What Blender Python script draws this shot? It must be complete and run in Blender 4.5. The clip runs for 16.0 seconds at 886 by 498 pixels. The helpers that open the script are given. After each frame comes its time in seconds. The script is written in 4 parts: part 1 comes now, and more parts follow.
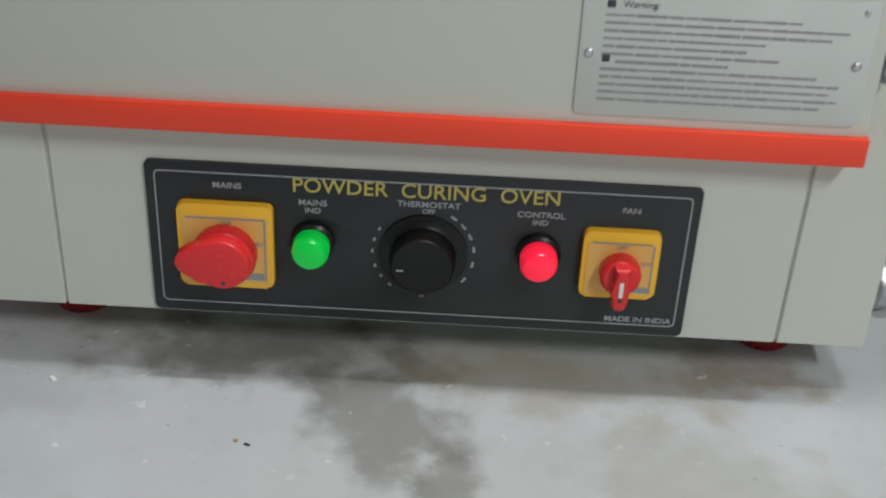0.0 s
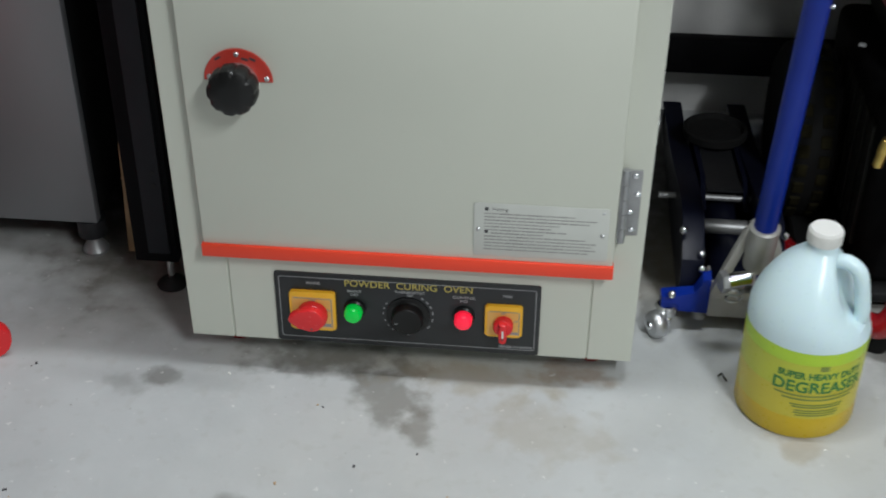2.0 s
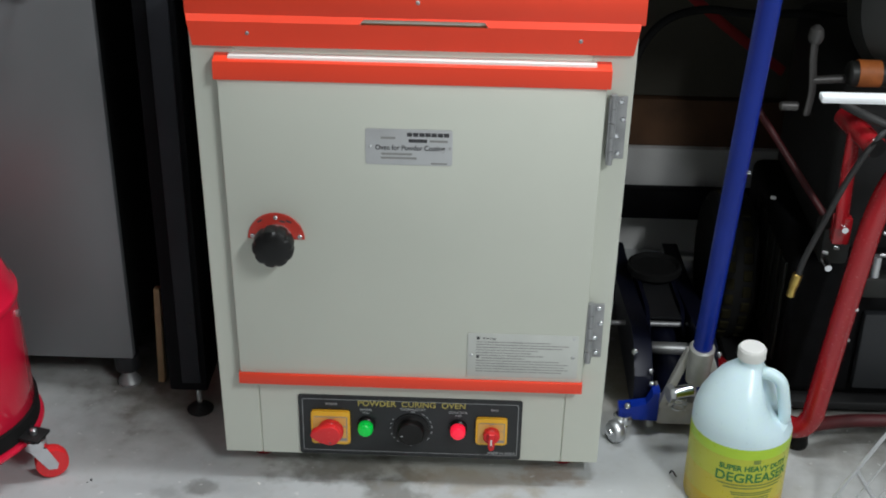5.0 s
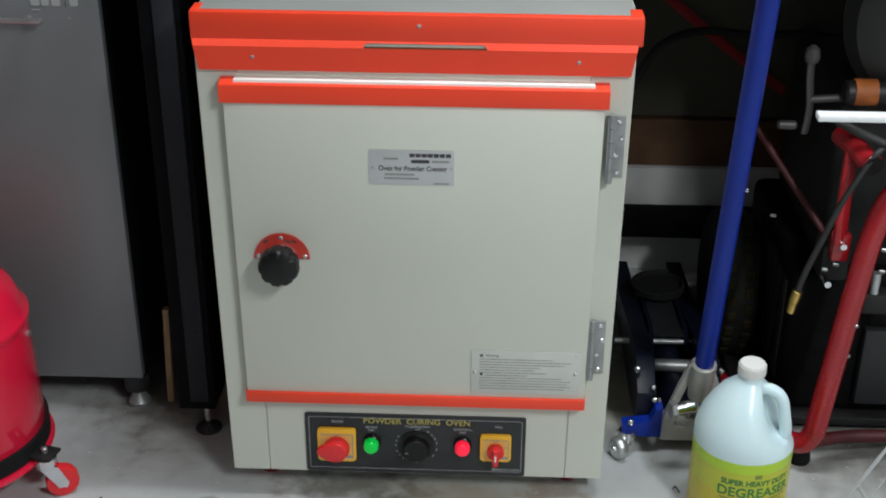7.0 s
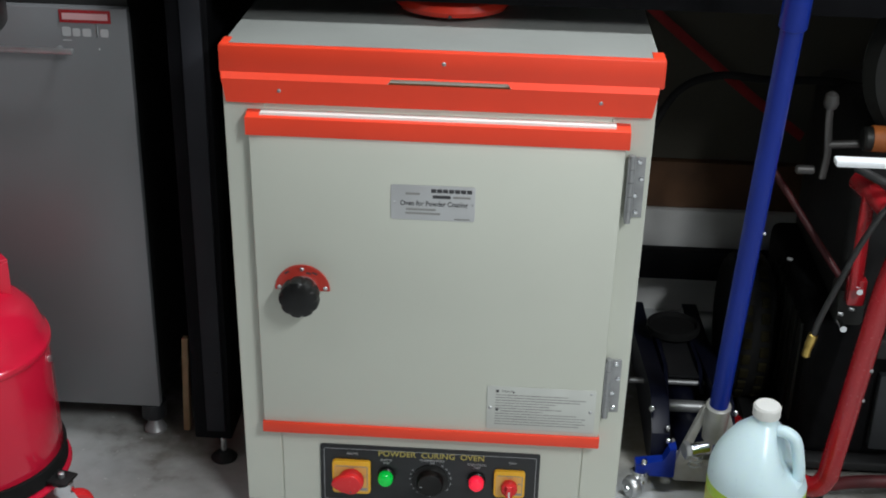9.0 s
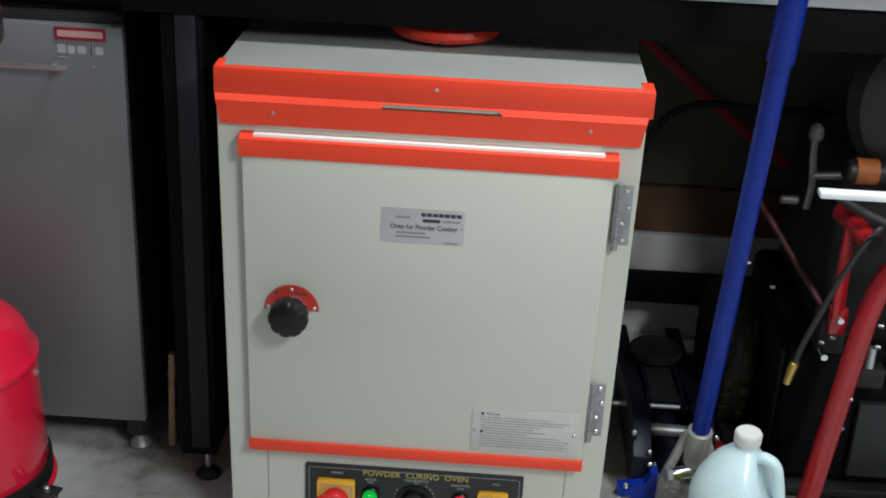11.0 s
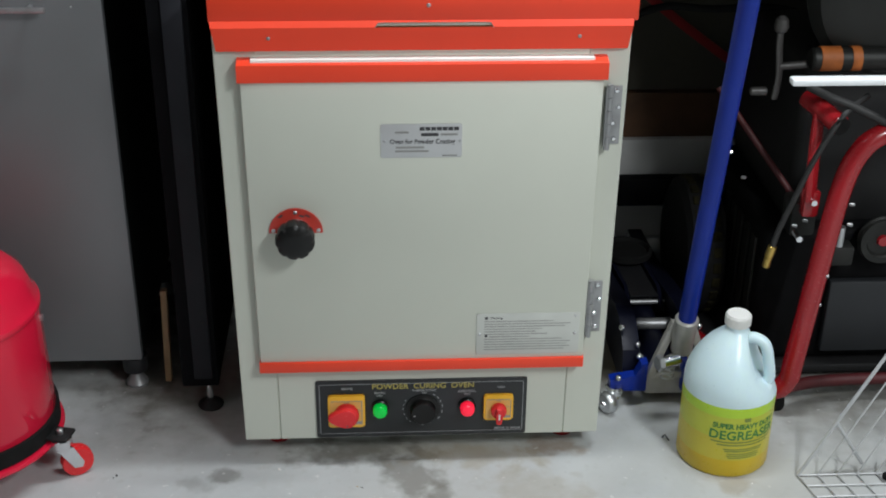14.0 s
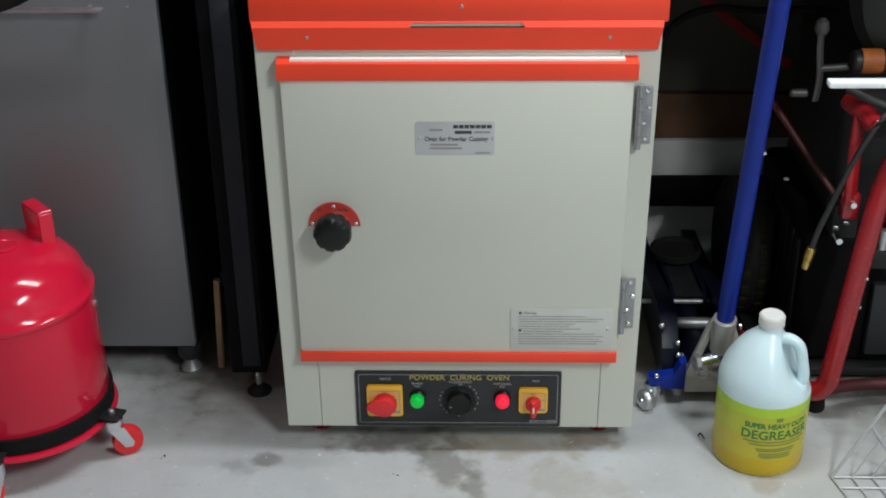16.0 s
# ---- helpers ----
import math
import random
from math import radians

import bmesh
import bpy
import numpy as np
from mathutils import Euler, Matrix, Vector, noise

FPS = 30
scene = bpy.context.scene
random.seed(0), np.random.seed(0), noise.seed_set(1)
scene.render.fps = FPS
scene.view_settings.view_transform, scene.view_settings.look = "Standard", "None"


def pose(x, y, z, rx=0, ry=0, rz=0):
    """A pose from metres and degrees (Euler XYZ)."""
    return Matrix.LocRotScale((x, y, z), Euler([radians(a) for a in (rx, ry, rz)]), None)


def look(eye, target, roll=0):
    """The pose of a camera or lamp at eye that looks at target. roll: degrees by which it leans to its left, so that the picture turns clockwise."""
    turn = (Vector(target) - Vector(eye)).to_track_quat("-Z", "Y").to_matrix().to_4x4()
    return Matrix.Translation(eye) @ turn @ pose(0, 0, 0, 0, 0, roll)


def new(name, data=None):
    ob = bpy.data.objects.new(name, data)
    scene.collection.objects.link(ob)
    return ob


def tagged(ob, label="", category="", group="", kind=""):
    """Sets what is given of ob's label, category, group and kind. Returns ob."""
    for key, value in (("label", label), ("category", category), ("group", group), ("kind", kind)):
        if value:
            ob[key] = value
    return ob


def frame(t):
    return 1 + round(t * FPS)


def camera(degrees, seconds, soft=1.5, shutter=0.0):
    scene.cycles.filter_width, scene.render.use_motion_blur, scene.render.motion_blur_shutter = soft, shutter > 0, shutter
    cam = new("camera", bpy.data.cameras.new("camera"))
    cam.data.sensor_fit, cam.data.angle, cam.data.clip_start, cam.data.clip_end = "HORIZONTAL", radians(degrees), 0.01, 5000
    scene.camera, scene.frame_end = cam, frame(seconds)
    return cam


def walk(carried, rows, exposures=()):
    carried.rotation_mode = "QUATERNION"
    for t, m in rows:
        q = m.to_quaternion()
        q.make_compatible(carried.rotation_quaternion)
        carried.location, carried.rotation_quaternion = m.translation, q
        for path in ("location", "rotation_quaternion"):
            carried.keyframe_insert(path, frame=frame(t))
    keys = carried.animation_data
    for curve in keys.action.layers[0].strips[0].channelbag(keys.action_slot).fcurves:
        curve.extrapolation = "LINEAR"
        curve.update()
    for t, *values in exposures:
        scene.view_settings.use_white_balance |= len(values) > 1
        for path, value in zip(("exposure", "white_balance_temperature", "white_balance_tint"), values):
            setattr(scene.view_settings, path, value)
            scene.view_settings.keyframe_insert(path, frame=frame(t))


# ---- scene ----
cam = camera(38.0, 16.0, soft=1.9, shutter=0.4)
PATH = [
    (0, (0.0228, -0.7502, 0.5693), (0.0032, 0.9587, -0.4695), 2.79),
    (0.5, (0.0582, -0.8788, 0.6422), (-0.0086, 0.8534, -0.3553), 1.81),
    (1, (0.0535, -1.0296, 0.7511), (0.0166, 0.7005, -0.2517), 2.21),
    (1.5, (0.1116, -1.2142, 0.9436), (0.0264, 0.4842, -0.1090), 2.16),
    (2, (0.1937, -1.4500, 1.1949), (0.0308, 0.2074, 0.0874), 0.23),
    (2.5, (0.2481, -1.5495, 1.2865), (0.0757, 0.0981, 0.1660), 0.88),
    (3, (0.2176, -1.6309, 1.3400), (0.0867, 0.0570, 0.2751), 1.60),
    (3.5, (0.1423, -1.7200, 1.3688), (0.0023, 0.0013, 0.3600), -1.11),
    (4, (0.1082, -1.7718, 1.3715), (0.0164, -0.0101, 0.4293), -0.66),
    (4.5, (0.1081, -1.7727, 1.3955), (0.0498, -0.0096, 0.4530), 0.79),
    (4.7, (0.1003, -1.7737, 1.3956), (0.0503, -0.0090, 0.4558), 0.94),
    (6.8, (0.1295, -1.8078, 1.3917), (0.0517, -0.0275, 0.4837), 0.34),
    (7, (0.1188, -1.8079, 1.4048), (0.0463, -0.0251, 0.5012), 0.27),
    (7.5, (0.1114, -1.8214, 1.4116), (0.0372, -0.0316, 0.5221), 0.91),
    (8, (0.1145, -1.8265, 1.4139), (0.0374, -0.0340, 0.5303), 1.39),
    (8.5, (0.1061, -1.8268, 1.4134), (0.0219, -0.0323, 0.5344), 1.00),
    (9, (0.1096, -1.8306, 1.4083), (0.0149, -0.0222, 0.5593), 1.31),
    (9.2, (0.1059, -1.8255, 1.4329), (0.0170, -0.0174, 0.5827), 1.38),
    (11.3, (0.0971, -1.8451, 1.4336), (0.0252, -0.0228, 0.6126), 3.00),
    (11.5, (0.1319, -1.8342, 1.4426), (0.0153, -0.0120, 0.6266), 3.41),
    (12, (0.1709, -1.7683, 1.4434), (0.0009, 0.0423, 0.6111), 2.62),
    (12.5, (0.1550, -1.7355, 1.4294), (-0.0502, 0.0614, 0.5757), 0.27),
    (13, (0.0680, -1.7817, 1.4244), (0.0038, 0.0058, 0.5295), 0.05),
    (13.5, (-0.0535, -1.8554, 1.4152), (0.0207, -0.0855, 0.4870), -0.55),
    (14, (-0.0804, -1.9155, 1.4166), (0.0248, -0.1399, 0.5023), 0.60),
    (14.5, (-0.0348, -1.9453, 1.4161), (-0.0307, -0.1676, 0.4997), -0.12),
    (15, (0.0082, -1.9642, 1.4195), (-0.0166, -0.1732, 0.5297), -0.75),
    (15.5, (0.0186, -1.9606, 1.4294), (-0.0166, -0.1775, 0.5241), -1.04),
    (16, (0.0350, -1.9702, 1.4347), (-0.0197, -0.1925, 0.5200), -0.69),
]
walk(cam, [(t, look(eye, target, roll)) for t, eye, target, roll in PATH])

# ---------------------------------------------------------------- light
world = bpy.data.worlds.new("garage_world")
world.use_nodes = True
world.node_tree.nodes["Background"].inputs[0].default_value = (0.5, 0.6, 0.75, 1)
world.node_tree.nodes["Background"].inputs[1].default_value = 0.02
scene.world = world


def area_lamp(name, at, target, sx, sy, watts, colour):
    data = bpy.data.lights.new(name, "AREA")
    data.shape, data.size, data.size_y, data.energy, data.color = "RECTANGLE", sx, sy, watts, colour
    ob = new(name, data)
    ob.matrix_world = look(at, target)
    return ob


area_lamp("tube_light_bench", (0.42, -0.02, 2.45), (0.42, -0.02, 0), 1.2, 0.08, 32, (0.92, 0.97, 1.0))
area_lamp("tube_light_left", (-1.35, -0.95, 2.45), (-1.35, -0.95, 0), 1.2, 0.14, 4, (0.88, 0.96, 1.0))
area_lamp("tube_light_room", (1.35, -2.05, 2.45), (1.35, -2.05, 0), 0.14, 1.0, 65, (0.94, 0.98, 1.0))


# ---------------------------------------------------------------- materials
def mat(name, colour, rough=0.5, metal=0.0, vary=0.08, scale=12.0, fine=180.0, bump=0.02, coat=0.0, dirt=None, dirt_amount=0.0, spec=0.5):
    m = bpy.data.materials.new(name)
    m.use_nodes = True
    nt = m.node_tree
    n, l = nt.nodes, nt.links
    b = n["Principled BSDF"]
    b.inputs["Metallic"].default_value = metal
    b.inputs["Coat Weight"].default_value = coat
    b.inputs["Coat Roughness"].default_value = 0.08
    b.inputs["Specular IOR Level"].default_value = spec
    tc = n.new("ShaderNodeTexCoord")
    big = n.new("ShaderNodeTexNoise")
    big.inputs["Scale"].default_value, big.inputs["Detail"].default_value = scale, 6
    small = n.new("ShaderNodeTexNoise")
    small.inputs["Scale"].default_value, small.inputs["Detail"].default_value = fine, 4
    l.new(tc.outputs["Object"], big.inputs["Vector"])
    l.new(tc.outputs["Object"], small.inputs["Vector"])
    ramp = n.new("ShaderNodeMapRange")
    ramp.inputs["From Min"].default_value, ramp.inputs["From Max"].default_value = 0.3, 0.7
    ramp.inputs["To Min"].default_value, ramp.inputs["To Max"].default_value = 1 - vary, 1 + vary
    l.new(big.outputs["Fac"], ramp.inputs["Value"])
    mul = n.new("ShaderNodeVectorMath")
    mul.operation = "SCALE"
    mul.inputs[0].default_value = colour
    l.new(ramp.outputs["Result"], mul.inputs["Scale"])
    out = mul.outputs["Vector"]
    if dirt:
        d = n.new("ShaderNodeTexNoise")
        d.inputs["Scale"].default_value, d.inputs["Detail"].default_value = scale * 0.6, 8
        l.new(tc.outputs["Object"], d.inputs["Vector"])
        r = n.new("ShaderNodeMapRange")
        r.inputs["From Min"].default_value, r.inputs["From Max"].default_value = 0.5, 0.75
        r.inputs["To Max"].default_value = dirt_amount
        l.new(d.outputs["Fac"], r.inputs["Value"])
        mix = n.new("ShaderNodeMix")
        mix.data_type = "RGBA"
        l.new(r.outputs["Result"], mix.inputs["Factor"])
        l.new(out, mix.inputs["A"])
        mix.inputs["B"].default_value = (*dirt, 1)
        out = mix.outputs["Result"]
    l.new(out, b.inputs["Base Color"])
    rr = n.new("ShaderNodeMapRange")
    rr.inputs["To Min"].default_value, rr.inputs["To Max"].default_value = max(0.03, rough - 0.08), min(1, rough + 0.08)
    l.new(small.outputs["Fac"], rr.inputs["Value"])
    l.new(rr.outputs["Result"], b.inputs["Roughness"])
    bp = n.new("ShaderNodeBump")
    bp.inputs["Strength"].default_value, bp.inputs["Distance"].default_value = bump, 0.002
    l.new(small.outputs["Fac"], bp.inputs["Height"])
    l.new(bp.outputs["Normal"], b.inputs["Normal"])
    return m


def glow(name, colour, strength, rough=0.2):
    m = mat(name, colour, rough, vary=0.03)
    b = m.node_tree.nodes["Principled BSDF"]
    b.inputs["Emission Color"].default_value = (*colour, 1)
    b.inputs["Emission Strength"].default_value = strength
    return m


def floor_material():
    m = mat("concrete_floor", (0.475, 0.494, 0.498), 0.62, vary=0.10, scale=5, fine=140, bump=0.12)
    nt = m.node_tree
    n, l = nt.nodes, nt.links
    b = n["Principled BSDF"]
    src = b.inputs["Base Color"].links[0].from_socket
    tc = n.new("ShaderNodeTexCoord")
    warp = n.new("ShaderNodeTexNoise")
    warp.inputs["Scale"].default_value, warp.inputs["Detail"].default_value = 22, 7
    l.new(tc.outputs["Object"], warp.inputs["Vector"])

    def blot(cx, cy, rx, ry, turn, colour, amount, edge=0.55, src=None, rag=2.2):
        """One oil or rust stain, or patch of painted shade, with a ragged edge, at its place on the slab."""
        mp = n.new("ShaderNodeMapping")
        mp.vector_type = "TEXTURE"
        mp.inputs["Location"].default_value = (cx, cy, 0)
        mp.inputs["Rotation"].default_value = (0, 0, radians(turn))
        mp.inputs["Scale"].default_value = (rx, ry, 1)
        l.new(tc.outputs["Object"], mp.inputs["Vector"])
        ln = n.new("ShaderNodeVectorMath")
        ln.operation = "LENGTH"
        l.new(mp.outputs["Vector"], ln.inputs[0])
        add = n.new("ShaderNodeMath")
        add.operation = "MULTIPLY_ADD"
        l.new(warp.outputs["Fac"], add.inputs[0])
        add.inputs[1].default_value = rag
        l.new(ln.outputs["Value"], add.inputs[2])
        r = n.new("ShaderNodeMapRange")
        r.interpolation_type = "SMOOTHSTEP"
        r.inputs["From Min"].default_value, r.inputs["From Max"].default_value = 1.0 + rag / 2 - edge, 1.0 + rag / 2
        r.inputs["To Min"].default_value, r.inputs["To Max"].default_value = amount, 0.0
        l.new(add.outputs["Value"], r.inputs["Value"])
        mix = n.new("ShaderNodeMix")
        mix.data_type = "RGBA"
        l.new(r.outputs["Result"], mix.inputs["Factor"])
        l.new(src, mix.inputs["A"])
        mix.inputs["B"].default_value = (*colour, 1)
        return mix.outputs["Result"]

    # the grime tone and keys k and d also paint shade on the slab
    grime_and_shade, tan, rust = (0.13, 0.125, 0.11), (0.33, 0.28, 0.2), (0.22, 0.14, 0.08)
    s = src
    for cx, cy, rx, ry, turn, colour, amount in STAINS_AND_SHADE:
        s = blot(cx, cy, rx, ry, turn, {"g": grime_and_shade, "t": tan, "r": rust, "k": (0.035, 0.033, 0.03), "d": (0.10, 0.085, 0.065), "w": (0.56, 0.57, 0.57)}[colour], amount, 1.0 if rx > 0.2 else 0.7, s, 0.7 if rx > 0.2 else 2.2)
    # pale specks and small dark grit
    for scale, lo, hi, colour, amount in ((26, 0.5, 0.72, (0.56, 0.58, 0.58), 0.2), (40, 0.56, 0.72, (0.31, 0.30, 0.27), 0.2), (60, 0.68, 0.74, (0.74, 0.74, 0.72), 0.55), (85, 0.72, 0.77, (0.16, 0.15, 0.13), 0.55), (2.2, 0.45, 0.75, (0.36, 0.34, 0.29), 0.35)):
        t = n.new("ShaderNodeTexNoise")
        t.inputs["Scale"].default_value, t.inputs["Detail"].default_value = scale, 3
        l.new(tc.outputs["Object"], t.inputs["Vector"])
        r = n.new("ShaderNodeMapRange")
        r.inputs["From Min"].default_value, r.inputs["From Max"].default_value, r.inputs["To Max"].default_value = lo, hi, amount
        l.new(t.outputs["Fac"], r.inputs["Value"])
        mix = n.new("ShaderNodeMix")
        mix.data_type = "RGBA"
        l.new(r.outputs["Result"], mix.inputs["Factor"])
        l.new(s, mix.inputs["A"])
        mix.inputs["B"].default_value = (*colour, 1)
        s = mix.outputs["Result"]
    l.new(s, b.inputs["Base Color"])
    return m


# k, d, wide g and the long t paint shade; the rest are stains
STAINS_AND_SHADE = (
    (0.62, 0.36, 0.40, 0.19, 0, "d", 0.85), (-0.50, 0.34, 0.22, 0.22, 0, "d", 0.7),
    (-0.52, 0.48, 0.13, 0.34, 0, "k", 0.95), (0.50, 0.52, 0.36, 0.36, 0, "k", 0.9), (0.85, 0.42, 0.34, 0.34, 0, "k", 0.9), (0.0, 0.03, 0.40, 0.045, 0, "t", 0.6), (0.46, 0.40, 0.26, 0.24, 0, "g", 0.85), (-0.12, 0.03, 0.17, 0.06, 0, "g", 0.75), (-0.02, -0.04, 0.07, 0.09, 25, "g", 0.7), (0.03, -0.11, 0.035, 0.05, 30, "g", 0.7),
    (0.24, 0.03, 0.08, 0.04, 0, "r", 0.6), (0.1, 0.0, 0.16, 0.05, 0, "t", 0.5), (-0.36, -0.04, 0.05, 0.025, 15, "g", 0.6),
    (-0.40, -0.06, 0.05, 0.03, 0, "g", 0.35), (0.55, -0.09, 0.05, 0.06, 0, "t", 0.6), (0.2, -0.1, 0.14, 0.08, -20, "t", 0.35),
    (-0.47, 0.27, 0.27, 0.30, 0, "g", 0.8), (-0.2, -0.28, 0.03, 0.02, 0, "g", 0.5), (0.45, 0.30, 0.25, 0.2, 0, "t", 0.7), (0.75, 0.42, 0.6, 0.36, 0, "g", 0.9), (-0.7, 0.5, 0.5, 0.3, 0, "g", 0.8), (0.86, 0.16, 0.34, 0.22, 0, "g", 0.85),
)
PUTTY = mat("putty_enamel", (0.60, 0.62, 0.545), 0.42, vary=0.025, scale=3, fine=420, bump=0.035, dirt=(0.5, 0.5, 0.43), dirt_amount=0.15)
ORANGE = mat("orange_enamel", (0.88, 0.060, 0.022), 0.38, vary=0.05, scale=5, fine=300, bump=0.03)
WHITE_SEAL = mat("white_seal", (0.82, 0.82, 0.78), 0.6, vary=0.05)
STEEL = mat("zinc_steel", (0.55, 0.56, 0.57), 0.36, metal=0.9, vary=0.12, scale=40)
CHROME = mat("chrome", (0.75, 0.76, 0.78), 0.14, metal=1.0, vary=0.05, scale=40)
BRUSHED = mat("brushed_stainless", (0.42, 0.43, 0.45), 0.35, metal=0.85, vary=0.08, scale=6)
BLACK = mat("black_paint", (0.004, 0.004, 0.0045), 0.65, vary=0.2, scale=15)
BLACK_LEG = mat("black_powder_coat", (0.004, 0.004, 0.005), 0.65, vary=0.2, scale=15, bump=0.06, spec=0.08)
BLACK_PLASTIC = mat("black_plastic", (0.006, 0.006, 0.006), 0.35, vary=0.15, scale=40, spec=0.35)
PANEL_BLACK = mat("panel_black", (0.018, 0.02, 0.022), 0.45, vary=0.15, scale=20)
RUBBER = mat("rubber", (0.009, 0.009, 0.009), 0.8, vary=0.2, scale=50, bump=0.1, spec=0.15)
HINGE = mat("dull_zinc", (0.34, 0.345, 0.35), 0.42, metal=0.6, vary=0.12, scale=40)
PLATE = mat("aluminium_plate", (0.6, 0.61, 0.62), 0.4, metal=0.35, vary=0.04, scale=20)
PLATE_PALE = mat("pale_plate", (0.56, 0.575, 0.54), 0.4, metal=0.15, vary=0.04, scale=20)
INK = mat("dark_ink", (0.05, 0.05, 0.055), 0.6)
INK_SOFT = mat("faded_ink", (0.3, 0.3, 0.29), 0.6)
YELLOW = mat("yellow_plastic", (0.92, 0.5, 0.03), 0.4, vary=0.04)
YELLOW_PLATE = mat("switch_face", (0.82, 0.48, 0.13), 0.4, metal=0.1, vary=0.06)
RED_KNOB = mat("red_plastic", (0.75, 0.025, 0.03), 0.25, vary=0.05)
WHITE = mat("white_plastic", (0.78, 0.78, 0.75), 0.4, vary=0.03)
GOLD_INK = mat("gold_print", (0.5, 0.42, 0.1), 0.5)
WHITE_INK = mat("white_print", (0.33, 0.34, 0.35), 0.5)
GREEN_LENS = glow("green_lens", (0.0, 0.42, 0.045), 0.45)
RED_LENS = glow("red_lens", (0.9, 0.015, 0.05), 0.5)
DRUM_RED = mat("red_gloss_paint", (0.68, 0.012, 0.045), 0.14, vary=0.03, scale=6, fine=60, bump=0.002, spec=0.45)
CART_RED = mat("cart_red_paint", (0.30, 0.009, 0.014), 0.25, vary=0.1, scale=10, coat=0.4)
DISH_RED = mat("red_dish_paint", (0.7, 0.04, 0.02), 0.15, vary=0.04, coat=0.6)
CABINET_GREY = mat("cabinet_grey", (0.21, 0.215, 0.225), 0.42, metal=0.3, vary=0.04, scale=4, fine=260, bump=0.04)
BLUE = mat("blue_gloss_paint", (0.002, 0.022, 0.26), 0.32, vary=0.08, scale=10, spec=0.3)
CAST = mat("cast_aluminium", (0.5, 0.49, 0.46), 0.45, metal=0.5, vary=0.12, scale=25, bump=0.08, dirt=(0.3, 0.24, 0.15), dirt_amount=0.4)
JACK_DARK = mat("dark_navy_paint", (0.004, 0.005, 0.014), 0.4, vary=0.15, spec=0.25)
JACK_GREY = mat("jack_grey", (0.035, 0.036, 0.04), 0.4, metal=0.5, vary=0.15)
BRASS = mat("brass", (0.6, 0.42, 0.12), 0.3, metal=1.0, vary=0.1, scale=50)
WOOD = mat("pine", (0.42, 0.29, 0.16), 0.6, vary=0.15, scale=30)
SILL = mat("stained_board", (0.10, 0.048, 0.022), 0.7, vary=0.3, scale=12)
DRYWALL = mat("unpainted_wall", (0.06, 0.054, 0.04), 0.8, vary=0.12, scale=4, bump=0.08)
WALL_WHITE = mat("pale_wall_paint", (0.34, 0.34, 0.33), 0.7, vary=0.04, scale=3, bump=0.06)
FOUNDATION = mat("foundation_concrete", (0.62, 0.62, 0.61), 0.75, vary=0.12, scale=6, bump=0.2)
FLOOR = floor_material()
ORANGE_BOX = mat("orange_label", (0.4, 0.11, 0.02), 0.6, vary=0.3, scale=30)
ENGINE = mat("engine_grey", (0.016, 0.0165, 0.015), 0.5, metal=0.3, vary=0.15)
BAR_WHITE = mat("polished_bar", (0.9, 0.93, 0.95), 0.35, vary=0.03)


def translucent(name, colour, density):
    m = mat(name, colour, 0.3, vary=0.04, scale=9)
    b = m.node_tree.nodes["Principled BSDF"]
    b.inputs["Subsurface Weight"].default_value = density
    b.inputs["Subsurface Radius"].default_value = (0.02, 0.02, 0.015)
    b.inputs["Subsurface Scale"].default_value = 0.5
    return m


JUG_CLEAR = translucent("milky_plastic", (0.64, 0.80, 0.84), 0.3)
JUG_LIQUID = translucent("yellow_liquid_plastic", (0.58, 0.50, 0.045), 0.3)
JUG_FOOT = translucent("golden_liquid_plastic", (0.62, 0.44, 0.012), 0.3)
JUG_MID = translucent("greenish_liquid_plastic", (0.52, 0.56, 0.05), 0.3)
JUG_LINE = translucent("green_liquid_plastic", (0.46, 0.68, 0.04), 0.3)
GREEN_INK = mat("green_print", (0.045, 0.2, 0.045), 0.5)


# ---------------------------------------------------------------- mesh helpers
def thing(name, label, category, at=(0, 0, 0), turn=0.0, group="", kind=""):
    ob = new(name)
    ob.empty_display_size = 0.05
    ob.matrix_world = pose(*at, 0, 0, turn)
    return tagged(ob, label, category, group, kind)


def mesh_ob(name, bm, material, smooth=35):
    bmesh.ops.recalc_face_normals(bm, faces=bm.faces)
    me = bpy.data.meshes.new(name)
    bm.to_mesh(me)
    bm.free()
    for mm in material if isinstance(material, (list, tuple)) else (material,):
        me.materials.append(mm)
    if smooth:
        me.shade_smooth()
        me.set_sharp_from_angle(angle=radians(smooth))
    return new(name, me)


def part(name, bm, material, parent, label="", smooth=35):
    """One bmesh as one mesh under a thing or a part, in the parent's own space."""
    ob = mesh_ob(name, bm, material, smooth)
    ob.parent = parent
    if label:
        tagged(ob, label)
    return ob


def box(x0, x1, y0, y1, z0, z1, bevel=0.0, seg=2, bm=None):
    b = bmesh.new()
    bmesh.ops.create_cube(b, size=1)
    for v in b.verts:
        v.co = Vector(((x0 + x1) / 2 + v.co.x * (x1 - x0), (y0 + y1) / 2 + v.co.y * (y1 - y0), (z0 + z1) / 2 + v.co.z * (z1 - z0)))
    if bevel:
        bmesh.ops.bevel(b, geom=b.edges[:], offset=bevel, segments=seg, affect="EDGES", profile=0.5)
    return merge(bm, b)


def merge(bm, b):
    if bm is None:
        return b
    me = bpy.data.meshes.new("tmp")
    b.to_mesh(me)
    b.free()
    bm.from_mesh(me)
    bpy.data.meshes.remove(me)
    return bm


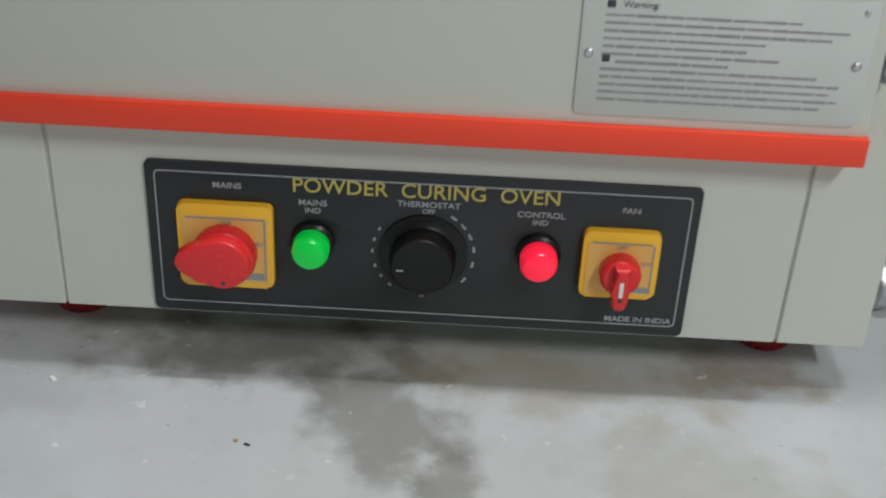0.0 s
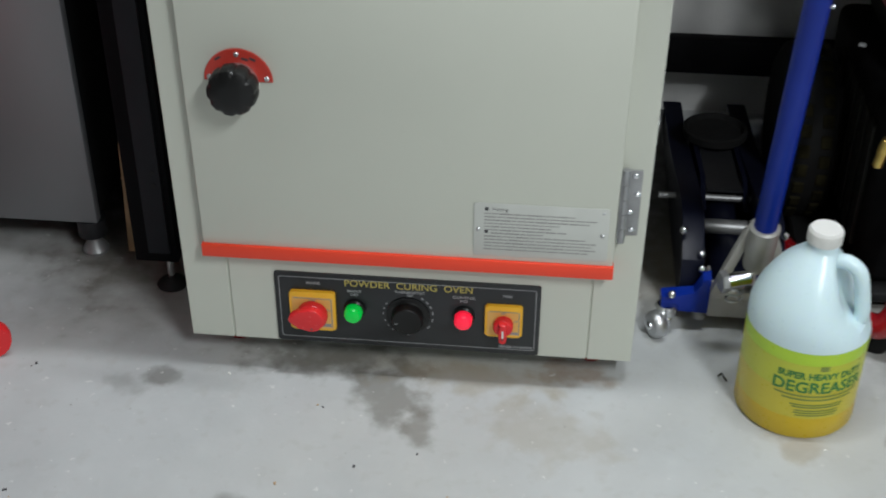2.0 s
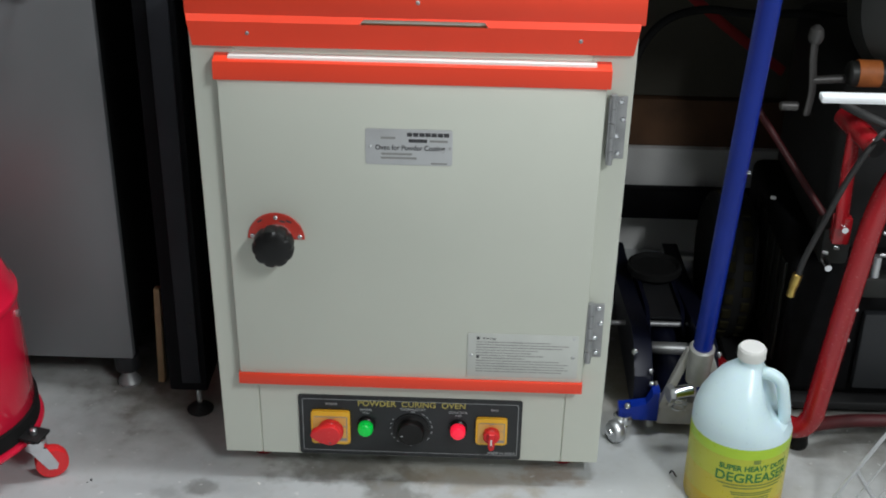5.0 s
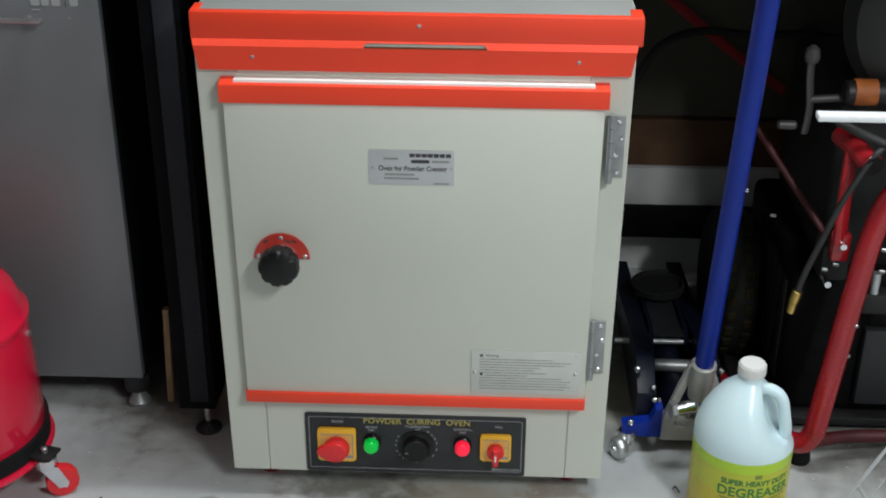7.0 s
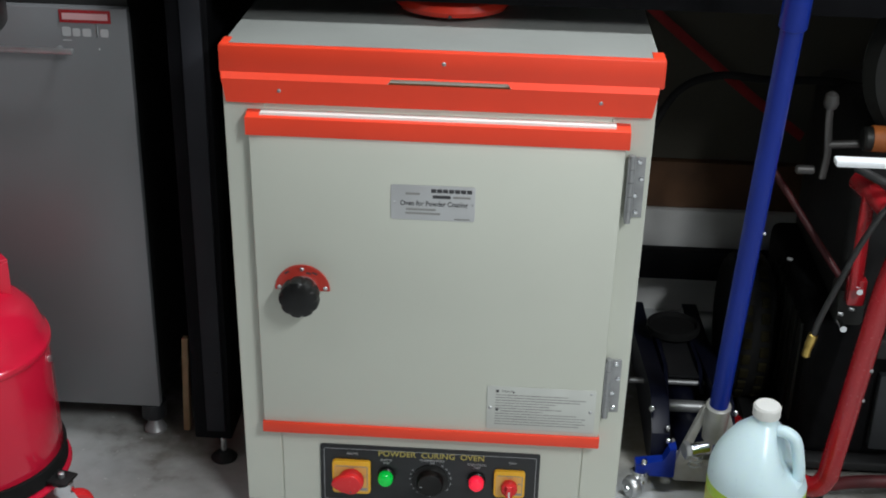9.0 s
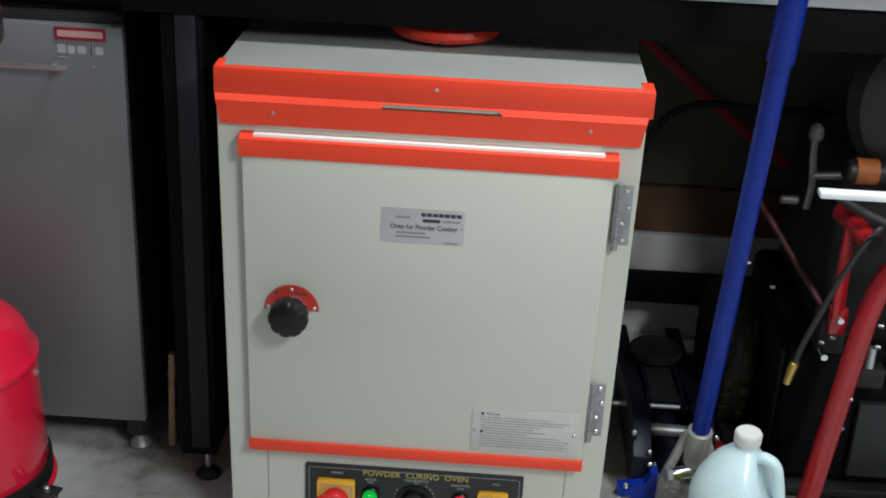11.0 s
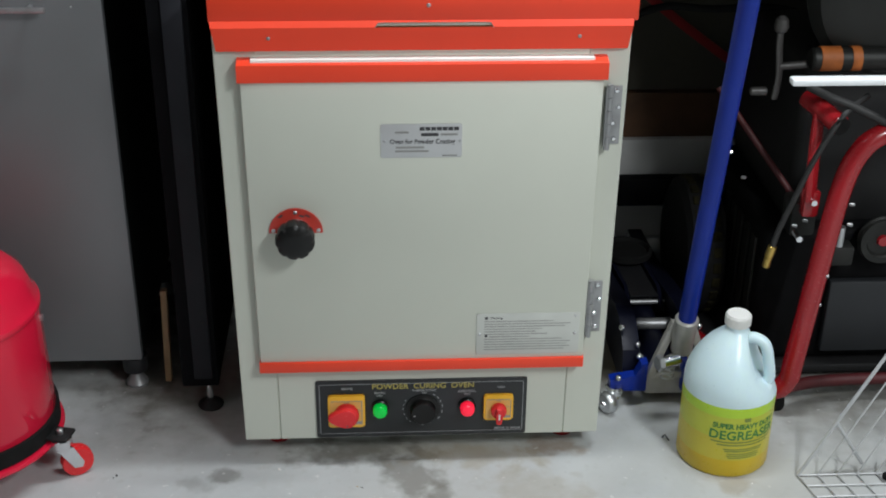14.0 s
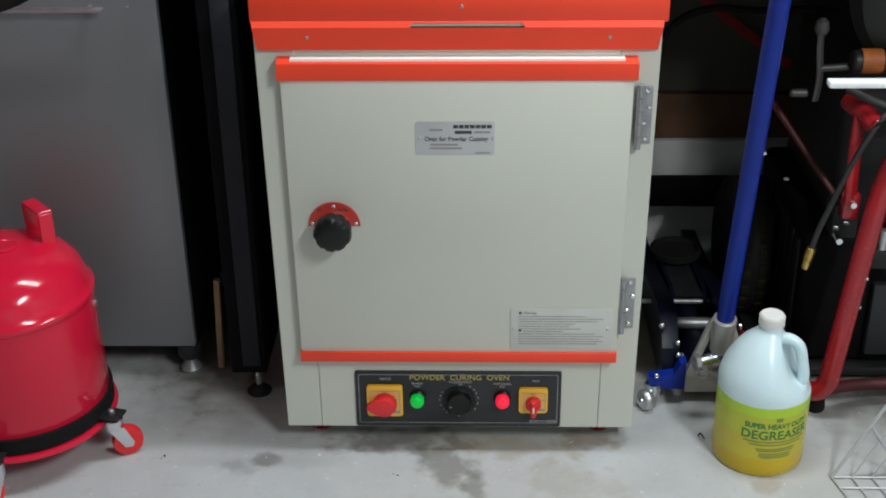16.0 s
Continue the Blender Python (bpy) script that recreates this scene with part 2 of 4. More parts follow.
def lathe(profile, segs=40, m=None, bm=None, closed=True):
    """A turned shape round z from (radius, z) pairs."""
    b = bmesh.new()
    rings = []
    for r, z in profile:
        rings.append([b.verts.new((r * math.cos(2 * math.pi * i / segs), r * math.sin(2 * math.pi * i / segs), z)) for i in range(segs)])
    for a, c in zip(rings, rings[1:]):
        for i in range(segs):
            j = (i + 1) % segs
            b.faces.new((a[i], a[j], c[j], c[i]))
    if closed:
        b.faces.new(rings[0][::-1])
        b.faces.new(rings[-1])
    if m is not None:
        b.transform(m)
    return merge(bm, b)


def rod(p, q, r, segs=14, r2=None, bevel=0.0, bm=None):
    p, q = Vector(p), Vector(q)
    d = (q - p).length
    r2 = r if r2 is None else r2
    prof = [(r - bevel, 0), (r, bevel), (r2, d - bevel), (r2 - bevel, d)] if bevel else [(r, 0), (r2, d)]
    m = Matrix.Translation(p) @ (q - p).to_track_quat("Z", "Y").to_matrix().to_4x4()
    return lathe(prof, segs, m, bm)


def smooth_path(points, steps=8):
    pts = [Vector(p) for p in points]
    out = []
    for i in range(len(pts) - 1):
        p0, p1, p2, p3 = pts[max(i - 1, 0)], pts[i], pts[i + 1], pts[min(i + 2, len(pts) - 1)]
        for k in range(steps):
            t = k / steps
            out.append(0.5 * (2 * p1 + (p2 - p0) * t + (2 * p0 - 5 * p1 + 4 * p2 - p3) * t * t + (3 * p1 - p0 - 3 * p2 + p3) * t ** 3))
    return out + [pts[-1]]


def tube(points, r, segs=12, smooth=True, steps=8, bm=None, flat=1.0):
    """A round tube along a path."""
    pts = smooth_path(points, steps) if smooth else [Vector(p) for p in points]
    b = bmesh.new()
    side = None
    rings = []
    for i, p in enumerate(pts):
        t = (pts[min(i + 1, len(pts) - 1)] - pts[max(i - 1, 0)]).normalized()
        if side is None:
            side = t.orthogonal().normalized()
        side = (side - t * side.dot(t)).normalized()
        up = t.cross(side)
        rings.append([b.verts.new(p + r * (math.cos(2 * math.pi * k / segs) * side + flat * math.sin(2 * math.pi * k / segs) * up)) for k in range(segs)])
    for a, c in zip(rings, rings[1:]):
        for k in range(segs):
            j = (k + 1) % segs
            b.faces.new((a[k], a[j], c[j], c[k]))
    b.faces.new(rings[0][::-1])
    b.faces.new(rings[-1])
    return merge(bm, b)


def slab(outline, thick, m, bevel=0.0, bm=None, seg=2):
    """A flat plate: an outline in its own x and y, thick along z, put in place by m."""
    b = bmesh.new()
    lo = [b.verts.new((x, y, 0)) for x, y in outline]
    hi = [b.verts.new((x, y, thick)) for x, y in outline]
    b.faces.new(lo[::-1])
    b.faces.new(hi)
    k = len(lo)
    for i in range(k):
        b.faces.new((lo[i], lo[(i + 1) % k], hi[(i + 1) % k], hi[i]))
    if bevel:
        top = [e for e in b.edges if all(v in hi for v in e.verts)]
        bmesh.ops.bevel(b, geom=top, offset=bevel, segments=seg, affect="EDGES", profile=0.5)
    b.transform(m)
    return merge(bm, b)


def rounded(w, h, r, n=5):
    out = []
    for cx, cy, a0 in ((w / 2 - r, h / 2 - r, 0), (-w / 2 + r, h / 2 - r, 90), (-w / 2 + r, -h / 2 + r, 180), (w / 2 - r, -h / 2 + r, 270)):
        for i in range(n + 1):
            a = radians(a0 + 90 * i / n)
            out.append((cx + r * math.cos(a), cy + r * math.sin(a)))
    return out


def front(x, y, z):
    """A frame on an upright face that looks towards -y: its x right, its y up, its z out of the face."""
    return pose(x, y, z, 90, 0, 0)


def text_mesh(body, size, m, align="CENTER", depth=0.0003, stretch=1.0, bold=0.0):
    cu = bpy.data.curves.new("lettering", "FONT")
    cu.body, cu.size, cu.align_x, cu.align_y, cu.extrude, cu.offset = body, size, align, "CENTER", depth, bold
    cu.resolution_u = 3
    ob = new("lettering", cu)
    bpy.context.view_layer.update()
    me = bpy.data.meshes.new_from_object(ob.evaluated_get(bpy.context.evaluated_depsgraph_get()))
    bpy.data.objects.remove(ob)
    bpy.data.curves.remove(cu)
    b = bmesh.new()
    b.from_mesh(me)
    bpy.data.meshes.remove(me)
    b.transform(m @ Matrix.Diagonal((stretch, 1, 1, 1)))
    return b


def lettering(name, body, size, m, material, parent, **kw):
    return part(name, text_mesh(body, size, m, **kw), material, parent, smooth=0)


def screw(parent, x, y, z, r=0.004, material=None, name="screw"):
    b = lathe([(r, 0), (r, r * 0.35), (r * 0.6, r * 0.7)], 12)
    b.transform(front(x, y, z))
    return part(name, b, material or STEEL, parent)


# ---------------------------------------------------------------- the room
def structure(name, bm, material, label, category):
    return tagged(mesh_ob(name, bm, material, 0), label, category, kind="structure")


X0, X1, Y0, Y1, TOP = -2.6, 2.4, -3.4, 0.92, 2.6
structure("floor", box(X0 - 0.1, X1 + 0.1, Y0 - 0.1, Y1 + 0.1, -0.1, 0.0), FLOOR, "pale grey concrete garage floor with oil and rust stains and painted shade", "floor")
structure("ceiling", box(X0 - 0.1, X1 + 0.1, Y0 - 0.1, Y1 + 0.1, TOP, TOP + 0.1), WALL_WHITE, "plain white garage ceiling", "ceiling")
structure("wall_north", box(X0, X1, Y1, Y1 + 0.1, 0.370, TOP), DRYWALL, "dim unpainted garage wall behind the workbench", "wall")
structure("wall_north_foundation", box(X0, X1, Y1 - 0.03, Y1 + 0.1, 0, 0.2545), FOUNDATION, "bare grey concrete foundation at the foot of the wall", "wall base")
structure("wall_north_sill", box(X0, X1, Y1 - 0.015, Y1 + 0.1, 0.2565, 0.366), SILL, "dark brown wooden sill board on the foundation", "sill board")
structure("wall_south", box(X0, X1, Y0 - 0.1, Y0, 0, TOP), WALL_WHITE, "plain white garage wall", "wall")
structure("wall_west", box(X0 - 0.1, X0, Y0, Y1, 0, TOP), WALL_WHITE, "plain white garage wall", "wall")
structure("wall_east", box(X1, X1 + 0.1, Y0, Y1, 0, TOP), WALL_WHITE, "plain white garage wall", "wall")


# ---------------------------------------------------------------- the oven
BF = 0.020          # front of the body
def drawn(b):
    """The shell widens a little towards its top."""
    for v in b.verts:
        v.co.x *= 1 + 0.026 * (v.co.z - 0.04) / 0.8
    return b


def build_oven():
    oven = thing("powder_curing_oven", "putty and orange steel powder curing oven under the workbench", "oven")
    hw, z0, z1, back = 0.3205, 0.038, 0.860, 0.57
    part("body", drawn(box(-hw, hw, BF, back, z0, z1, 0.004)), PUTTY, oven)
    # darker sheet over the roof, paints the shade under the bench
    part("roof_shade_sheet", box(-0.3265, 0.3265, BF + 0.0122, 0.565, 0.8595, 0.8615, 0.0008), ROOF_SHADE_GREY, oven, "grey roof sheet with the bench's shade in its colour")
    # side posts of the base and the panel between them
    part("front_post", drawn(box(-hw + 0.0004, -0.2575, BF - 0.0025, BF + 0.02, z0 + 0.0005, 0.80, 0.001, 1)), PUTTY, oven)
    part("front_post", drawn(box(0.2575, hw - 0.0004, BF - 0.0025, BF + 0.02, z0 + 0.0005, 0.80, 0.001, 1)), PUTTY, oven)
    part("base_panel", box(-0.256, 0.256, BF - 0.0025, BF + 0.02, z0 + 0.0005, 0.26, 0.001, 1), PUTTY, oven)
    for sx in (-1, 1):
        for y in (0.084, 0.52):
            part("foot", lathe([(0.022, 0.0), (0.024, 0.006), (0.021, z0 + 0.003)], 20, Matrix.Translation((sx * 0.265, y, 0))), CART_RED, oven, "red rubber foot")
    # door
    door = part("door", drawn(box(-0.2815, 0.2800, 0.0, 0.0145, 0.196, 0.752, 0.0025)), PUTTY, oven)
    part("door_seal", slab([(-0.2695, 0.0012), (0.2695, 0.0012), (0.2695, BF - 0.0006), (-0.2695, BF - 0.0006)], 0.0108, pose(0, 0, 0.7525), 0.001), WHITE_SEAL, door, "white heat seal along the top of the door")
    b = slab([(-0.2915, -0.006), (0.2915, -0.006), (0.2915, BF - 0.0008), (0.2705, BF - 0.0008), (0.2705, 0.0005), (-0.2705, 0.0005), (-0.2705, BF - 0.0008), (-0.2915, BF - 0.0008)], 0.0285, pose(0, 0, 0.7285))
    for v in b.verts:
        if v.co.z > 0.74:
            v.co.z += (v.co.y + 0.006) * 0.25
    bmesh.ops.bevel(b, geom=[e for e in b.edges if all(v.co.z > 0.74 for v in e.verts)], offset=0.0012, segments=2, affect="EDGES", profile=0.5)
    part("top_cap", b, ORANGE, door, "orange cap along the top of the door")
    part("bottom_strip", box(-0.2850, 0.2830, -0.005, 0.014, 0.1938, 0.2140, 0.0015), ORANGE, door, "orange strip along the foot of the door")
    # door knob with its pointer plate
    outer = [(0.0445 * math.cos(radians(a)), 0.0445 * math.sin(radians(a))) for a in range(0, 181, 9)]
    inner = [(0.025 * math.cos(radians(a)), 0.025 * math.sin(radians(a))) for a in range(180, -1, -9)]
    plate = part("knob_plate", slab(outer + inner, 0.003, front(-0.2105, -0.0005, 0.466), 0.0006), CART_RED, door, "red half-ring pointer plate")
    plate.data.materials[0] = ORANGE_DARK
    for a in (8, 90, 172):
        screw(plate, -0.2105 + 0.0375 * math.cos(radians(a)), -0.0035, 0.466 + 0.0375 * math.sin(radians(a)), 0.0035)
    for x in (-0.235, -0.2, -0.19):
        part("mark", slab(rounded(0.009, 0.003, 0.001, 2), 0.0003, front(x, -0.0036, 0.466 + 0.031) @ pose(0, 0, 0, 0, 0, (x + 0.2105) * -1200)), INK, plate)
    part("knob_collar", lathe([(0.026, 0), (0.026, 0.012), (0.018, 0.014), (0.018, 0.022)], 32, front(-0.2105, -0.0005, 0.466)), STEEL, door, "steel knob collar")
    b = bmesh.new()
    rings = []
    segs = 72
    for r, z in ((0.022, 0.0), (0.031, 0.003), (0.0325, 0.009), (0.0325, 0.022), (0.0305, 0.028), (0.024, 0.032), (0.011, 0.034)):
        ring = []
        for i in range(segs):
            a = 2 * math.pi * i / segs
            rr = r * (1 - 0.075 * max(0, math.cos(9 * a)) ** 2) if r > 0.03 else r
            ring.append(b.verts.new((rr * math.cos(a), rr * math.sin(a), z)))
        rings.append(ring)
    for p, q in zip(rings, rings[1:]):
        for i in range(segs):
            j = (i + 1) % segs
            b.faces.new((p[i], p[j], q[j], q[i]))
    b.faces.new(rings[0][::-1])
    b.faces.new(rings[-1])
    b.transform(front(-0.2105, -0.018, 0.469))
    part("knob", b, BLACK_PLASTIC, door, "black fluted plastic knob")
    # name plate
    np_ = part("name_plate", slab(rounded(0.131, 0.058, 0.004), 0.0012, front(-0.0035, -0.0003, 0.6268), 0.0003), PLATE, door, "aluminium name plate with printed lettering")
    lettering("plate_print", "Oven for Powder Coating", 0.0115, front(-0.002, -0.0016, 0.6255), INK, np_, bold=0.0002, stretch=0.86)
    for x, z, w, h, mm in (*((-0.0025 + 0.0092 * k, 0.6475, 0.0080, 0.0062, INK) for k in range(7)), (0.010, 0.6375, 0.028, 0.0055, INK), (0.041, 0.6375, 0.027, 0.0035, INK_SOFT), (-0.035, 0.6415, 0.022, 0.0035, INK_SOFT),
                           (-0.022, 0.6155, 0.046, 0.0035, INK_SOFT), (-0.019, 0.6090, 0.054, 0.0035, INK_SOFT), (0.042, 0.6010, 0.024, 0.0025, INK_SOFT)):
        part("print_bar", slab([(-w / 2, -h / 2), (w / 2, -h / 2), (w / 2, h / 2), (-w / 2, h / 2)], 0.0002, front(x, -0.0015, z)), mm, np_)
    screw(np_, -0.0625, -0.0014, 0.6265, 0.0022)
    screw(np_, 0.0585, -0.0014, 0.6265, 0.0022)
    # warning plate
    wp = part("warning_plate", slab(rounded(0.18, 0.083, 0.004), 0.0012, front(0.1825, -0.0003, 0.2625), 0.0003), PLATE_PALE, door, "pale warning plate with fine print")
    rnd = random.Random(4)
    for x, z in ((0.1095, 0.295), (0.1095, 0.2595)):
        part("print_mark", slab(rounded(0.005, 0.005, 0.0005, 1), 0.0002, front(x, -0.0015, z)), INK, wp)
    lettering("plate_print", "Warning:", 0.006, front(0.1165, -0.0016, 0.295), INK, wp, align="LEFT")
    for k in range(12):
        z = 0.288 - k * 0.0051
        w = (0.12, 0.15, 0.14, 0.10, 0.09, 0.11, 0.07, 0.135, 0.15, 0.145, 0.15, 0.14)[k]
        b, x = bmesh.new(), 0.0
        while x < w:
            n = min(rnd.uniform(0.006, 0.02), w - x)
            h = rnd.uniform(0.0007, 0.0011)
            slab([(x, -h), (x + n, -h), (x + n, h), (x, h)], 0.0002, front(0.1065 if k != 6 else 0.1155, -0.0015, z), bm=b)
            x += n + rnd.uniform(0.0006, 0.0011)
        part("print_line", b, INK_SOFT, wp, smooth=0)
    screw(wp, 0.0985, -0.0014, 0.2625, 0.003)
    screw(wp, 0.2645, -0.0014, 0.2625, 0.003)
    screw(wp, 0.2645, -0.0014, 0.2975, 0.002)
    # hinges
    for zc, hx in ((0.661, 0.003), (0.306, -0.0055)):
        h = part("hinge", box(0.299 + hx, 0.3165 + hx, BF - 0.006, BF - 0.0028, zc - 0.05, zc + 0.05, 0.0008), HINGE, oven, "bare zinc butt hinge")
        for k in range(5):
            part("knuckle", rod((0.2945 + hx, 0.006, zc - 0.056 + k * 0.0225), (0.2945 + hx, 0.006, zc - 0.056 + k * 0.0225 + 0.0215), 0.0052, 12), HINGE, h)
        part("door_leaf", box(0.2885 + hx, 0.2905 + hx, 0.001, 0.0145, zc - 0.05, zc + 0.05, 0.0005), HINGE, h)
        part("leaf_bend", box(0.295 + hx, 0.301 + hx, 0.008, BF - 0.0028, zc - 0.05, zc + 0.05, 0.0008), HINGE, h)
        for k, dx in enumerate((0.004, 0.01, -0.001, 0.004)):
            screw(h, 0.3045 + hx + dx * 0.7, BF - 0.006, zc + 0.042 - k * 0.0275, 0.0042, CHROME)
        for k in range(3):
            b = lathe([(0.0035, 0), (0.0035, 0.0015), (0.002, 0.003)], 10, Matrix.Translation((0.2905 + hx, 0.008, zc + 0.032 - k * 0.03)) @ pose(0, 0, 0, 0, 90, 0))
            part("screw", b, CHROME, h)
    # hood over the door
    hood = part("hood_band", box(-0.332, 0.337, 0.0165, BF + 0.012, 0.8175, 0.862, 0.003), ORANGE, oven, "orange band along the top front edge")
    for sx in (-1, 1):
        part("corner_strip", box(*sorted((sx * 0.3335 + 0.0025, sx * 0.318)), 0.018, 0.06, 0.8602, 0.8628, 0.001), ORANGE, hood)
        part("corner_side", box(*sorted((sx * 0.3338 + 0.0025, sx * 0.329)), 0.018, 0.06, 0.8215, 0.862, 0.001), ORANGE, hood)
    out = part("hood_ledge", hood_lip(), ORANGE, oven, "orange vent lip with a long slot")
    part("slot_inside", box(-0.074, 0.108, 0.0125, 0.0172, 0.809, 0.8125), SLOT_DARK, out, "dark opening of the vent slot")
    screw(oven, 0.008, 0.0165, 0.8445, 0.0034, STEEL)
    screw(oven, -0.240, 0.0095, 0.7955, 0.003, HINGE)
    screw(oven, 0.244, 0.0095, 0.7955, 0.003, HINGE)
    # control panel
    cp = part("control_panel", slab(rounded(0.3785, 0.1205, 0.004), 0.003, front(-0.0015, BF - 0.0025, 0.1020), 0.0006), PANEL_BLACK, oven, "black control panel with gold and white print")
    yp = BF - 0.0056
    w, h, t = 0.3665, 0.106, 0.0011
    ring = rounded(w, h, 0.004, 4)
    ring2 = rounded(w - 2 * t, h - 2 * t, 0.003, 4)
    b = bmesh.new()
    a = [b.verts.new((x, y, 0)) for x, y in ring]
    c = [b.verts.new((x, y, 0)) for x, y in ring2]
    for i in range(len(a)):
        j = (i + 1) % len(a)
        b.faces.new((a[i], a[j], c[j], c[i]))
    b.transform(front(-0.0015, yp - 0.0003, 0.1025))
    part("border_line", b, WHITE_INK, cp, smooth=0)
    for body, size, x, z, mm, st in (("POWDER  CURING  OVEN", 0.0155, 0.001, 0.1465, GOLD_INK, 1.0), ("MAINS", 0.0062, -0.135, 0.1435, WHITE_INK, 1.1), ("MAINS", 0.0062, -0.0765, 0.1335, WHITE_INK, 1.1),
                                     ("IND", 0.0058, -0.0765, 0.1275, WHITE_INK, 1.1), ("THERMOSTAT", 0.0062, 0.003, 0.1368, WHITE_INK, 1.1), ("OFF", 0.005, 0.003, 0.1315, WHITE_INK, 1.0),
                                     ("CONTROL", 0.0062, 0.08, 0.1335, WHITE_INK, 1.1), ("IND", 0.0058, 0.08, 0.1275, WHITE_INK, 1.1), ("FAN", 0.0062, 0.141, 0.1405, WHITE_INK, 1.1), ("MADE IN INDIA", 0.0062, 0.155, 0.052, WHITE_INK, 1.1)):
        lettering("panel_print", body, size, front(x, yp, z + 0.002), mm, cp, stretch=st, bold=0.0001)
    # thermostat dial
    cx, cz = 0.0003, 0.1003
    dial = part("dial", lathe([(0.031, 0), (0.031, 0.003), (0.0262, 0.004), (0.0235, 0.006), (0.0225, 0.017), (0.0205, 0.0195), (0.01, 0.020)], 48, front(cx, yp, cz)), BLACK_PLASTIC, cp, "black thermostat dial")
    part("dial_mark", slab(rounded(0.005, 0.0015, 0.0005, 2), 0.0003, front(cx - 0.015, yp - 0.0199, cz - 0.003)), WHITE_INK, dial)
    for k, a in enumerate((55, 40, 25, 8, -12, -35, -90, 165, 150, 200, 215, 230, 180)):
        ra = radians(a)
        part("dial_print", slab(rounded(0.005 if k < 6 else 0.003, 0.0018, 0.0004, 1), 0.0003, front(cx + 0.0355 * math.cos(ra), yp, cz + 0.0355 * math.sin(ra)) @ pose(0, 0, 0, 0, 0, a + 90)), WHITE_INK, cp)
    # pilot lamps
    for x, z, lens in ((-0.0765, 0.1065, GREEN_LENS), (0.08, 0.1065, RED_LENS)):
        lamp = part("pilot_lamp", lathe([(0.0155, 0), (0.0155, 0.006), (0.0135, 0.008)], 32, front(x, yp, z)), BLACK_PLASTIC, cp, "round panel pilot lamp")
        part("lens", lathe([(0.0128, 0.006), (0.0128, 0.014), (0.0118, 0.0145), (0.0118, 0.016), (0.0128, 0.0165), (0.0126, 0.019), (0.0105, 0.0225), (0.006, 0.0245), (0.001, 0.025)], 32, front(x, yp, z)), lens, lamp, "glowing green lens" if x < 0 else "glowing red lens")
    # rotary switches
    for x, z, s, angle in ((-0.1365, 0.1007, 0.066, 90), (0.1367, 0.1024, 0.053, 0)):
        sw = part("rotary_switch", slab(rounded(s, s, 0.005), 0.0065, front(x, yp, z), 0.0018), YELLOW, cp, "yellow rotary switch with a red handle")
        part("face", slab(rounded(s - 0.007, s - 0.012, 0.002, 3), 0.0005, front(x, yp - 0.0065, z - 0.0025), 0.0), YELLOW_PLATE, sw)
        part("face_print", slab(rounded(s * 0.26, s * 0.085, 0.0005, 1), 0.0003, front(x + s * 0.27, yp - 0.0071, z - s * 0.35)), INK_SOFT, sw)
        part("face_line", slab(rounded(s - 0.012, 0.0011, 0.0003, 1), 0.0003, front(x, yp - 0.0071, z + s * 0.345)), INK_SOFT, sw)
        part("face_line", slab(rounded(0.0011, s * 0.74, 0.0003, 1), 0.0003, front(x + s * 0.415, yp - 0.0071, z - 0.002)), INK_SOFT, sw)
        lettering("face_print", "OFF", s * 0.085, front(x, yp - 0.0071, z + s * 0.285), INK_SOFT, sw)
        lettering("face_print", "ON", s * 0.08, front(x + s * 0.33, yp - 0.0071, z + s * 0.05), INK_SOFT, sw)
        m = front(x, yp - 0.007, z - s * 0.05) @ pose(0, 0, 0, 0, 0, 180 - angle if angle else 180)
        r = s * (0.34 if angle else 0.27)
        hd = part("handle", lathe([(r * 0.97, 0), (r, 0.002), (r, 0.009), (r * 0.93, 0.012), (r * 0.8, 0.0135)], 40, m), RED_KNOB, sw, "red turning handle")
        if angle:
            # a broad teardrop grip that points sideways
            grip = [(r * 0.86 * math.cos(radians(q)), r * 0.86 * math.sin(radians(q))) for q in range(-190, 11, 20)]
            grip += [(r * 0.62, r * 0.75), (r * 0.4, r * 1.15), (r * 0.22, r * 1.36), (0.0, r * 1.45), (-r * 0.22, r * 1.36), (-r * 0.4, r * 1.15), (-r * 0.62, r * 0.75)]
            part("grip", slab(grip, 0.012, m @ pose(0, 0, 0.008), 0.0022, seg=3), RED_KNOB, hd)
            part("grip_hole", slab(rounded(0.0035, 0.0028, 0.001, 3), 0.0003, m @ pose(-r * 0.62, -r * 0.05, 0.0198)), INK, hd)
        else:
            grip = [(-r * 0.36, -r * 0.85), (r * 0.36, -r * 0.85), (r * 0.42, r * 0.5), (r * 0.36, r * 1.3), (r * 0.2, r * 1.5), (-r * 0.2, r * 1.5), (-r * 0.36, r * 1.3), (-r * 0.42, r * 0.5)]
            part("grip", slab(grip, 0.013, m @ pose(0, 0, 0.008), 0.003, seg=3), RED_KNOB, hd)
            part("grip_line", slab(rounded(0.0028, r * 0.85, 0.0008, 2), 0.0003, m @ pose(0, r * 0.25, 0.0211)), WHITE, hd)
            part("grip_hole", slab(rounded(0.0032, 0.0028, 0.001, 3), 0.0003, m @ pose(0, r * 0.85, 0.0211)), INK, hd)
    return oven


